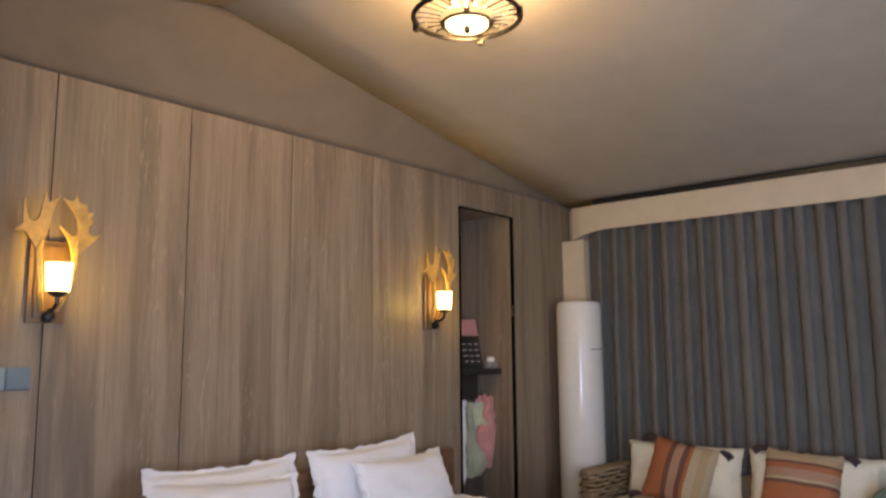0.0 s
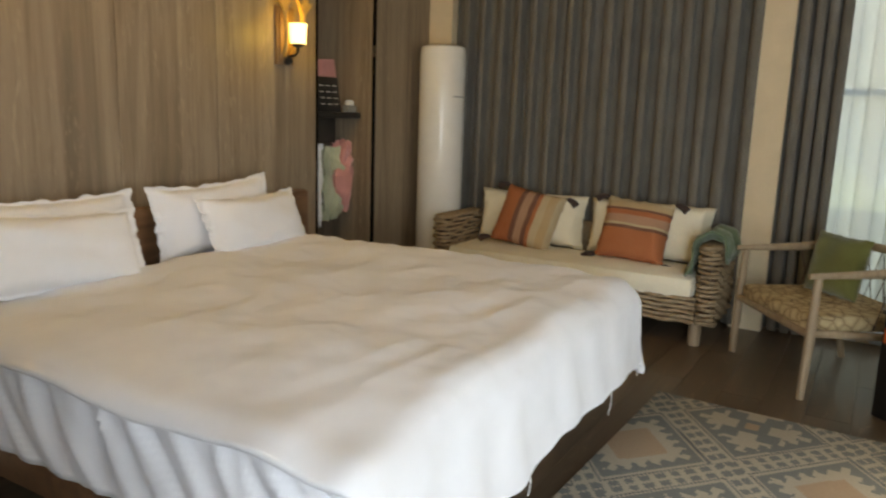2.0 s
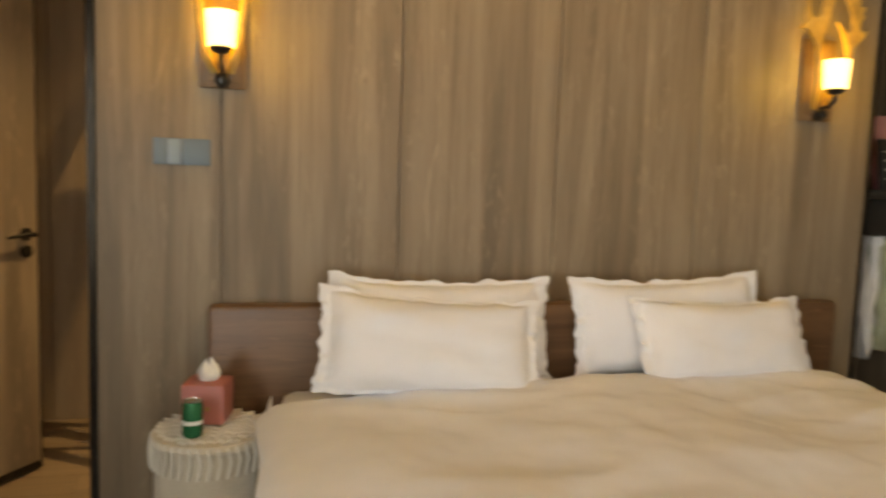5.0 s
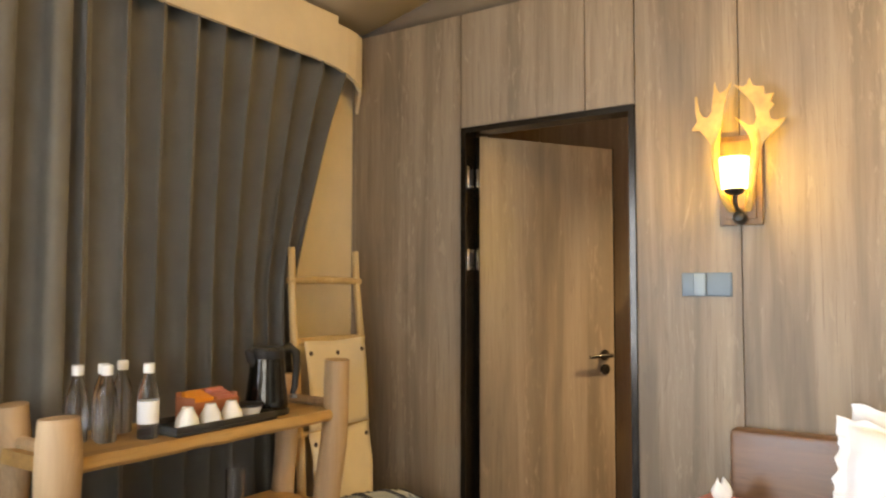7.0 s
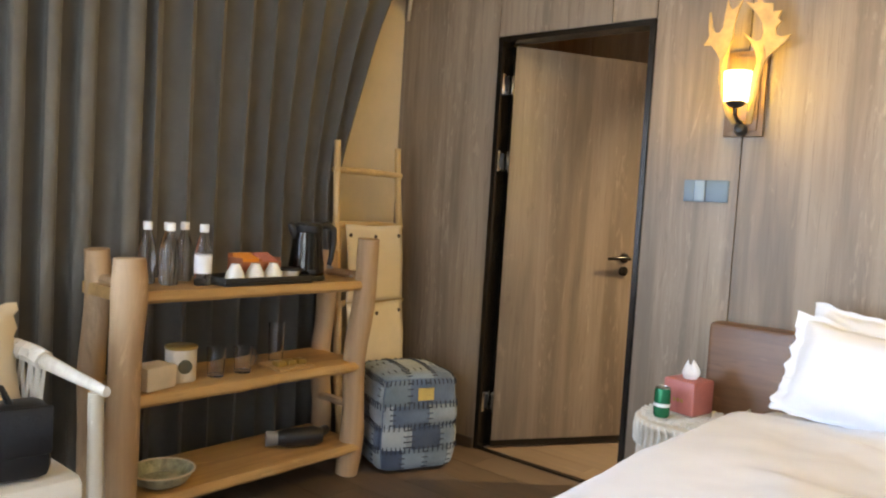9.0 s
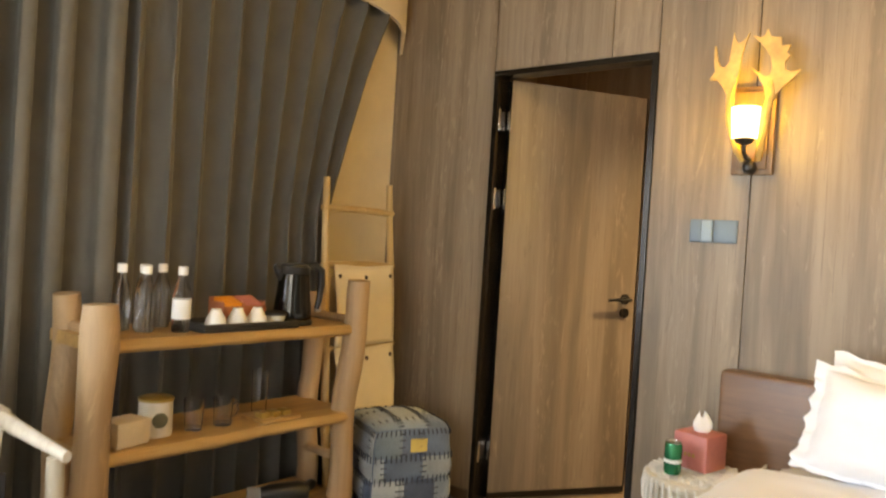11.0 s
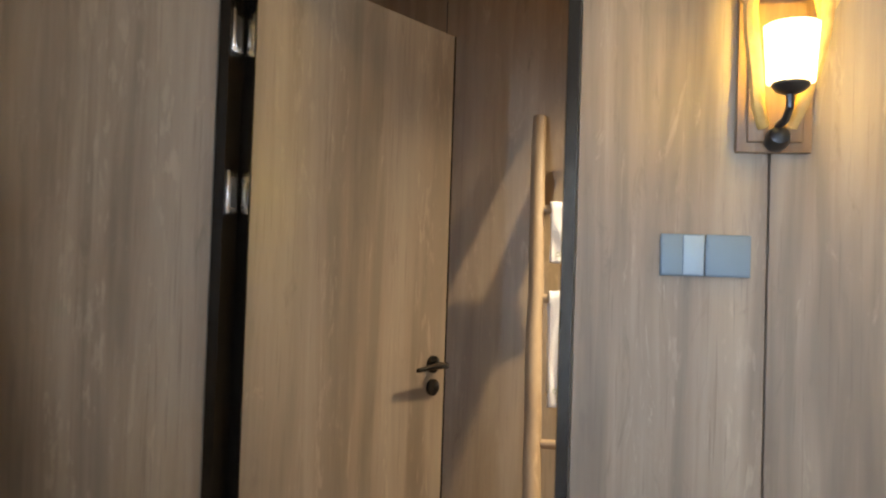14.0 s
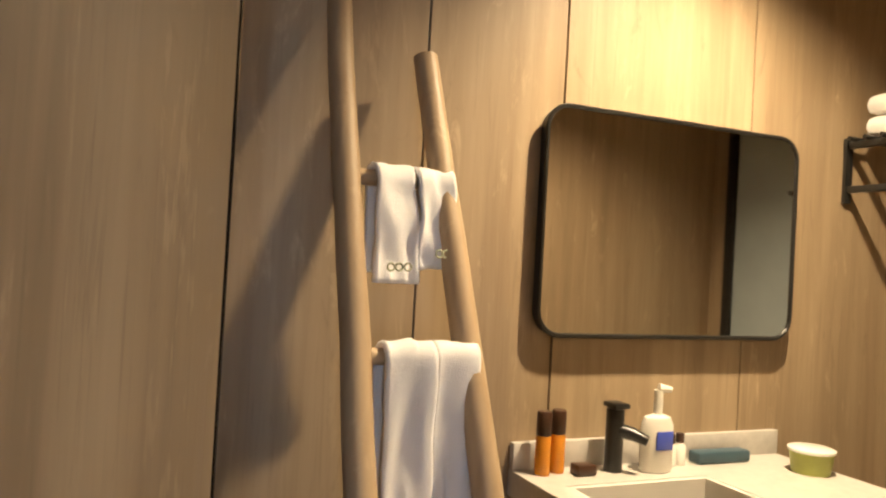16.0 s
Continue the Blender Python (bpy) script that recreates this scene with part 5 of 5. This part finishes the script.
part("bowl_body", lathe(B(), [(0.05, 0), (0.09, 0.02), (0.115, 0.06), (0.11, 0.06), (0.08, 0.022)], 28), "bowlmat", bl)
part("bowl_rim", ring(0.1125, 0.06, 0.004), "canvas", bl)

# ---- ladder rack with canvas pockets ----
lr = thing("ladder_rack", pose(0, 0, 0), "pale stick ladder with cream canvas pockets leaning on the tent wall", "ladder")


def rail_x(z):
    return -1.13 - 0.13 * z / 1.5


for y, s_ in ((-0.61, 1), (-0.19, 2)):
    pts = [(rail_x(z) + 0.006 * noise.noise(Vector((z * 4, s_, 0))), y + 0.012 * noise.noise(Vector((z * 3, s_, 4))), z) for z in [1.5 * i / 16 for i in range(17)]]
    part("rail", tube(B(), pts, [0.02 - 0.004 * i / 16 for i in range(17)], 9), "bamboo", lr)
for z in (1.36, 1.1, 0.72, 0.36):
    part("rung", tube(B(), [(rail_x(z), -0.63, z), (rail_x(z), -0.4, z + 0.004), (rail_x(z), -0.17, z)], [0.015, 0.017, 0.015], 8), "bamboo", lr)
for z1, z0 in ((1.1, 0.73), (0.72, 0.37), (0.35, 0.05)):
    bm = B()

    def pocket(u, v, z1=z1, z0=z0):
        z = z1 + (z0 - z1) * v
        y = -0.578 + 0.385 * u - 0.005 * math.sin(3.1 * v) * (2 * u - 1)
        return Vector((rail_x(z) + 0.02 + 0.022 * math.sin(3.14 * v) * (0.6 + 0.4 * math.sin(3.14 * u)) + 0.006 * noise.noise(Vector((u * 4, v * 4, z1))), y, z + 0.004 * (1 - v) * math.cos(6.28 * u)))
    grid(bm, 14, 14, pocket)
    pk = part("pocket", bm, "canvas", lr, "cream canvas pocket")
    pk.modifiers.new("cloth", "SOLIDIFY").thickness = 0.004
    for u in (0.07, 0.5, 0.93):
        p = pocket(u, 0.14)
        part("stud", lathe(B(), [(0.011, 0), (0.01, 0.004), (0.005, 0.006)], 10), "darkbrown", pk).matrix_local = pose(p.x + 0.003, p.y, p.z, 0, 90)

# ---- patchwork pouf ----
PW2, PH = 0.192, 0.44
pouf = thing("pouf", pose(-0.915, -0.4, 0, 0, 0, -24), "soft cube pouf of blue denim patchwork with dark stitching", "pouf")


def pouf_surface(face, a, b, lift=0.0):
    """Point on the soft cube: a across the face, b up it, both from -1 to 1; face 4 is the top."""
    if face == 4:
        p = Vector((a, b, 1.0))
    else:
        c_, s_ = ((1, 0), (0, 1), (-1, 0), (0, -1))[face]
        p = Vector((c_ - s_ * a, s_ + c_ * a, b))
    n6 = (abs(p.x) ** 10 + abs(p.y) ** 10 + abs(p.z) ** 10) ** (1 / 10)
    p = p / n6
    waist = 1 - 0.055 * math.exp(-((p.z + 0.02) / 0.1) ** 2) + 0.025 * math.cos(p.z * 3.1)
    nz = 0.008 * noise.noise(p * 2.3)
    h = PH / 2 * (1 + p.z) + (0.022 * (1 - p.x * p.x) * (1 - p.y * p.y) if p.z > 0.9 else 0)
    k_ = PW2 * waist + nz + lift
    return Vector((p.x * k_, p.y * k_, h + (lift if p.z > 0.95 else 0)))


bm = B()
for face in range(5):
    grid(bm, 14, 14, lambda u, v, face=face: pouf_surface(face, 2 * u - 1, 2 * v - 1))
bmesh.ops.remove_doubles(bm, verts=bm.verts, dist=0.0008)
part("cover", bm, DENIM[1], pouf)
rng = random.Random(5)
stb = B()


def stitch(face, a, b, across):
    c_ = pouf_surface(face, a, b, 0.0065)
    da, db = (0.07, 0) if across else (0, 0.07)
    tube(stb, [pouf_surface(face, a - da, b - db, 0.006), c_, pouf_surface(face, a + da, b + db, 0.006)], 0.0028, 4)


for face in range(5):
    rows = [-0.97, -0.5, -0.03, 0.42, 0.97] if face < 4 else [-0.97, -0.3, 0.35, 0.97]
    for r in range(len(rows) - 1):
        cuts = [-0.98] + sorted(rng.uniform(-0.75, 0.75) * 0.35 + m for m in ((-0.45, 0.35) if rng.random() < 0.6 else (-0.55, 0.0, 0.55))) + [0.98]
        for c in range(len(cuts) - 1):
            a0, a1, b0_, b1_ = cuts[c], cuts[c + 1], rows[r], rows[r + 1]
            bm = B()
            grid(bm, 5, 5, lambda u, v: pouf_surface(face, a0 + (a1 - a0) * u, b0_ + (b1_ - b0_) * v, 0.004 if 0 < u < 1 and 0 < v < 1 else 0.0015))
            part("patch", bm, DENIM[rng.choice((0, 0, 1, 2, 2, 4, 4, 5, 3))], pouf)
            ns_ = max(2, int((a1 - a0) * 9))
            for i in range(ns_):
                stitch(face, a0 + (a1 - a0) * (i + 0.5) / ns_, b1_ if b1_ < 0.9 else 0.93, False)
            for i in range(4):
                if c:
                    stitch(face, a0, b0_ + (b1_ - b0_) * (i + 0.5) / 4, True)
part("stitching", stb, "stitch", pouf, "dark saddle stitching")["kind"] = "stuff"
bm = B()
grid(bm, 4, 4, lambda u, v: pouf_surface(0, -0.1 + 0.4 * u, 0.52 + 0.26 * v, 0.0085))
part("tag", bm, "denim_tag", pouf, "small gold patch")

# ---- bathroom: ladder, towels, mirror, vanity ----
bl_ = thing("towel_ladder", pose(0, 0, 0), "peeled wooden towel ladder leaning on the bathroom wall", "ladder")


def lad(side, z):
    t = z / 1.9
    y = 1.31 - 0.34 * (1.9 - z)
    return Vector(((-0.064 + 0.02 * (1 - t)) if side < 0 else (0.115 + 0.13 * (1 - t)), y, z))


for sd_ in (-1, 1):
    hh = 1.9 if sd_ < 0 else 1.805
    part("rail", tube(B(), [lad(sd_, hh * i / 14) + Vector((0.006 * noise.noise(Vector((i * 0.6, sd_, 0))), 0, 0)) for i in range(15)], [0.032 - 0.006 * i / 14 for i in range(15)], 14), "ladder", bl_)
for z in (1.53, 1.2, 0.72, 0.3):
    part("rung", tube(B(), [lad(-1, z), lad(1, z)], 0.016, 10), "ladder", bl_)


def towel(x0, x1, zr, drop, seed, label):
    y = lad(-1, zr).y
    bm = B()

    def f(u, v):
        s = v * 2 - 1
        if abs(s) < 0.12:
            a = (s / 0.12 + 1) * 1.5708
            yy, z = y + 0.034 * -math.cos(a), zr + 0.03 * math.sin(a)
        else:
            k = (abs(s) - 0.12) / 0.88
            yy = y + (0.034 if s > 0 else -0.034) * (1 + 0.3 * k)
            z = zr - drop * k * (1 if s < 0 else 0.9)
        w = 0.0035 * math.sin(u * 5 + seed)
        n = noise.noise(Vector((u * 3, v * 6, seed)))
        return Vector((x0 + (x1 - x0) * u + 0.008 * n + 0.012 * (abs(s)) * math.sin(seed), yy + (w if s > 0 else -w) - 0.02 * n * (s < 0) * abs(s), z + 0.006 * n))
    grid(bm, 14, 50, f)
    ob = single("towel", bm, "towel", label, "towel", group="towels on the ladder")
    ob.modifiers.new("cloth", "SOLIDIFY").thickness = 0.012
    for k in range(3):
        q = f(0.32 + 0.2 * k, 0.07)
        part("embroidery", ring(0.007, 0.0, 0.0018), "sage", ob, "small embroidered mark").matrix_local = pose(q.x, q.y - 0.0145, q.z, 90)
    return ob


towel(-0.012, 0.07, 1.53, 0.2, 1, "small white towel over an upper rung")
towel(0.076, 0.15, 1.53, 0.17, 2, "small white towel over an upper rung")
towel(-0.008, 0.085, 1.2, 0.38, 3, "white hand towel over a rung")
towel(0.092, 0.172, 1.2, 0.38, 4, "white hand towel over a rung")


def rounded(w, h, r, n=8):
    pts = []
    for cx, cz, a0 in ((w - r, h - r, 0), (r, h - r, 90), (r, r, 180), (w - r, r, 270)):
        for i in range(n + 1):
            a = radians(a0 + 90 * i / n)
            pts.append((cx + r * math.cos(a), cz + r * math.sin(a)))
    return pts


mr = thing("mirror", pose(0.46, 1.359, 1.215), "rounded rectangular wall mirror with thin black frame", "mirror")
pts = rounded(0.8, 0.55, 0.06)
bm = B()
a = [bm.verts.new((x, -0.028, z)) for x, z in pts]
b = [bm.verts.new((x, 0.0, z)) for x, z in pts]
for i in range(len(pts)):
    j = (i + 1) % len(pts)
    bm.faces.new((a[i], a[j], b[j], b[i]))
bm.faces.new(a)
bm.faces.new(b[::-1])
part("mirror_back", bm, "black", mr)
bm = B()
f0 = bm.faces.new([bm.verts.new((x, -0.0295, z)) for x, z in rounded(0.8, 0.55, 0.06)])
mg = part("mirror_glass", bm, "mirror", mr, "clear mirror glass", smooth=False)
pp = [(x, -0.03, z) for x, z in pts]
part("mirror_frame", tube(B(), pp + [pp[0]], 0.006, 6, cap=False), "black", mr, "thin black frame")

va = thing("vanity", pose(0.44, 0.935, 0), "dark vanity unit below a grey stone washbasin top", "vanity")
part("carcass", box(B(), 0.02, 0.79, 0.03, 0.42, 0.12, 0.833, 0.003), "vanity", va)
for i in range(2):
    part("door", box(B(), 0.025 + i * 0.385, 0.405 + i * 0.385, 0.008, 0.029, 0.13, 0.825, 0.003), "vanity", va)
for lx in (0.05, 0.75):
    for ly in (0.06, 0.38):
        part("leg", box(B(), lx - 0.02, lx + 0.02, ly - 0.02, ly + 0.02, 0, 0.119, 0.003), "black", va)
wt_ = thing("washbasin_top", pose(0.42, 0.91, 0.836), "grey stone worktop with white rectangular basin", "washbasin")
bm = B()
for q in ((0, 0.06, 0, 0.45), (0.46, 0.83, 0, 0.45), (0.06, 0.46, 0, 0.08), (0.06, 0.46, 0.3, 0.45)):
    box(bm, *q, 0, 0.06)
part("slab", bm, "stonetop", wt_)
part("upstand", box(B(), 0, 0.83, 0.43, 0.4485, 0.0605, 0.125, 0.002), "stonetop", wt_)
bm = B()
box(bm, 0.06, 0.46, 0.08, 0.3, -0.02, -0.008)
for q in ((0.061, 0.075, 0.081, 0.299), (0.445, 0.459, 0.081, 0.299), (0.075, 0.445, 0.081, 0.095), (0.075, 0.445, 0.285, 0.299)):
    box(bm, *q, -0.008, 0.058)
part("basin", bm, "white_ceramic", wt_, "white ceramic basin")
ZC = 0.897
tp = thing("tap", pose(0.665, 1.29, ZC), "black single-lever basin tap", "tap")
part("column", tube(B(), [(0, 0, 0), (0, 0, 0.15)], 0.022, 16), "black", tp)
part("spout", tube(B(), [(0, 0, 0.1), (0.03, -0.035, 0.094), (0.052, -0.06, 0.082)], [0.018, 0.016, 0.012], 10), "black", tp)
part("lever", box(B(), -0.022, 0.022, -0.03, 0.022, 0.152, 0.165, 0.004), "black", tp)
sp = thing("soap_dispenser", pose(0.775, 1.27, ZC), "white pump soap bottle with blue label", "soap bottle")
part("bottle", lathe(B(), [(0.04, 0), (0.045, 0.006), (0.045, 0.11), (0.036, 0.13), (0.016, 0.137)], 24, sy=0.62), "white_plastic", sp)
part("pump", tube(tube(B(), [(0, 0, 0.135), (0, 0, 0.195)], 0.011, 10), [(0.0, 0, 0.2), (0.03, -0.01, 0.197)], [0.012, 0.007], 8), "white_plastic", sp)
part("label", box(B(), -0.022, 0.026, -0.0295, -0.026, 0.055, 0.1, 0.001), "blue_label", sp, "blue label")


def tallbottle(x, y):
    o = thing("toiletry_bottle", pose(x, y, ZC), "slim orange toiletry bottle with dark cap", "bottle", "orange toiletry bottles")
    part("bottle", lathe(B(), [(0.017, 0), (0.018, 0.004), (0.018, 0.085), (0.016, 0.09)], 18), "amber", o)
    part("cap", lathe(B(), [(0.017, 0.09), (0.018, 0.092), (0.018, 0.142), (0.015, 0.146)], 18), "darkbrown", o)
    return o


o0 = tallbottle(0.475, 1.3)
copy_thing(o0, pose(0.52, 1.31, ZC))
so = thing("soap_dish", pose(0.575, 1.28, ZC), "small dark square soap packet", "soap")
part("packet", box(B(), -0.025, 0.025, -0.02, 0.02, 0, 0.025, 0.004), "darkbrown", so)


def vial(x):
    o = thing("small_bottle", pose(x, 1.3, ZC), "tiny bottle with white label and dark cap", "bottle", "small toiletries")
    part("body", lathe(B(), [(0.014, 0), (0.015, 0.003), (0.015, 0.045), (0.009, 0.055)], 14), "paper", o)
    part("cap", lathe(B(), [(0.01, 0.0555), (0.011, 0.058), (0.011, 0.078), (0.009, 0.08)], 14), "darkbrown", o)
    return o


v0 = vial(0.845)
copy_thing(v0, pose(0.878, 1.305, ZC))
bc = thing("toothbrush_case", pose(1.01, 1.305, ZC), "long dark blue toiletry case", "case")
part("case_body", box(B(), -0.085, 0.085, -0.022, 0.022, 0, 0.03, 0.006), "blue_case", bc)
tr_ = thing("toilet_roll_tub", pose(1.18, 1.17, ZC), "round olive and cream tub", "tub")
part("tub_body", lathe(B(), [(0.046, 0), (0.052, 0.048), (0.053, 0.052)], 26), "lime", tr_)
part("tub_lid", lathe(B(), [(0.054, 0.0525), (0.057, 0.054), (0.057, 0.06), (0.05, 0.063)], 26), "white_ceramic", tr_)
rk = thing("towel_rack", pose(1.46, 1.36, 1.64), "black metal wall rack", "rack")
for x in (0.02, 0.5):
    part("bracket", box(B(), x, x + 0.02, -0.24, -0.002, 0.0, 0.02, 0.002), "black", rk)
    part("wall_plate", box(B(), x - 0.005, x + 0.025, -0.012, -0.001, -0.03, 0.16, 0.002), "black", rk)
    part("upper_bracket", box(B(), x, x + 0.02, -0.24, -0.013, 0.13, 0.15, 0.002), "black", rk)
for i in range(5):
    part("bar", tube(B(), [(0.0, -0.03 - i * 0.05, 0.155), (0.55, -0.03 - i * 0.05, 0.155)], 0.007, 8), "black", rk)
part("lower_bar", tube(B(), [(0.0, -0.23, 0.01), (0.55, -0.23, 0.01)], 0.008, 8), "black", rk)
ft = thing("folded_towels", pose(1.5, 1.22, 1.803), "white towels folded on the rack", "towel")
for i in range(2):
    part("towel_fold", box(B(), 0, 0.38, -0.09, 0.1, i * 0.062, i * 0.062 + 0.06, 0.025), "towel", ft)

sd2 = thing("shower_door", pose(2.12, 0.2, 0), "black-framed frosted glass shower door", "shower door")
part("frosted_pane", box(B(), -0.014, -0.006, 0.05, 0.75, 0.05, 2.05), "frosted", sd2, "blue-grey frosted glass")
for y0, y1, z0, z1 in ((0, 0.05, 0, 2.1), (0.75, 0.8, 0, 2.1), (0.05, 0.75, 0, 0.05), (0.05, 0.75, 2.05, 2.1)):
    part("frame_bar", box(B(), -0.03, -0.001, y0, y1, z0, z1, 0.002), "black", sd2)

# ---- panels and planks ----
GAP = 0.0025


def panel_set(parent, name, cells, y0, y1, mat):
    for x0, x1, z0, z1 in cells:
        me = mesh_of(name, box(B(), x0 + GAP, x1 - GAP, y0, y1, z0 + 0.001, z1 - 0.001, 0.0012), mat, False)
        piece(name, me, parent, Matrix.Identity(4))


panel_set(wall_head, "panel", [(XL, -0.792, 0, TOP), (-0.792, -0.18, 2.067, TOP), (-0.18, 0.032, 2.067, TOP), (0.032, 0.427, 0, TOP), (0.427, 1.043, 0, TOP), (1.043, 1.645, 0, TOP),
                               (1.645, 2.25, 0, TOP), (2.25, 3.058, 0, TOP), (3.058, 3.692, 2.414, TOP), (3.692, XR, 0, TOP)], 0.0, 0.0118, "panel")
panel_set(wall_bath, "panel", [(XL, -1.06, 0, 2.5), (-1.06, -0.45, 0, 2.5), (-0.45, 0.16, 0, 2.5), (0.16, 0.52, 0, 2.5), (0.52, 1.12, 0, 2.5), (1.12, 1.73, 0, 2.5), (1.73, 2.12, 0, 2.5)], 1.36, 1.3718, "bath_panel")

floor = slab("floor", XL - 0.1, XR + 0.1, YF - 0.1, 0.03, -0.05, -0.008, "black", "dark brown laminate plank floor", "floor")
floor_b = slab("floor_bathroom", XL - 0.1, XR, 0.03, 1.46, -0.05, -0.008, "black", "brown laminate bathroom floor", "floor")
PL, PW = 1.22, 0.195
plank_me = {}


def planks(parent, x0, x1, y0, y1, mat):
    rows = int((y1 - y0) / PW + 0.999)
    for r in range(rows):
        ya, yb = y0 + r * PW, min(y1, y0 + (r + 1) * PW)
        x = x0 - (r * 0.47 % 1) * PL
        while x < x1:
            a, b = max(x, x0), min(x + PL, x1)
            if b - a > 0.02:
                key = (round(b - a, 3), round(yb - ya, 3), mat)
                if key not in plank_me:
                    plank_me[key] = mesh_of("plank", box(B(), 0.0008, b - a - 0.0008, 0.0008, yb - ya - 0.0008, -0.008, 0.0, 0.0012), mat, False)
                piece("plank", plank_me[key], parent, Matrix.Translation((a, ya, 0)))
            x += PL


planks(floor, XL, XR, YF, 0.0, "floor")
planks(floor_b, XL, 2.12, 0.03, 1.36, "bath_floor")
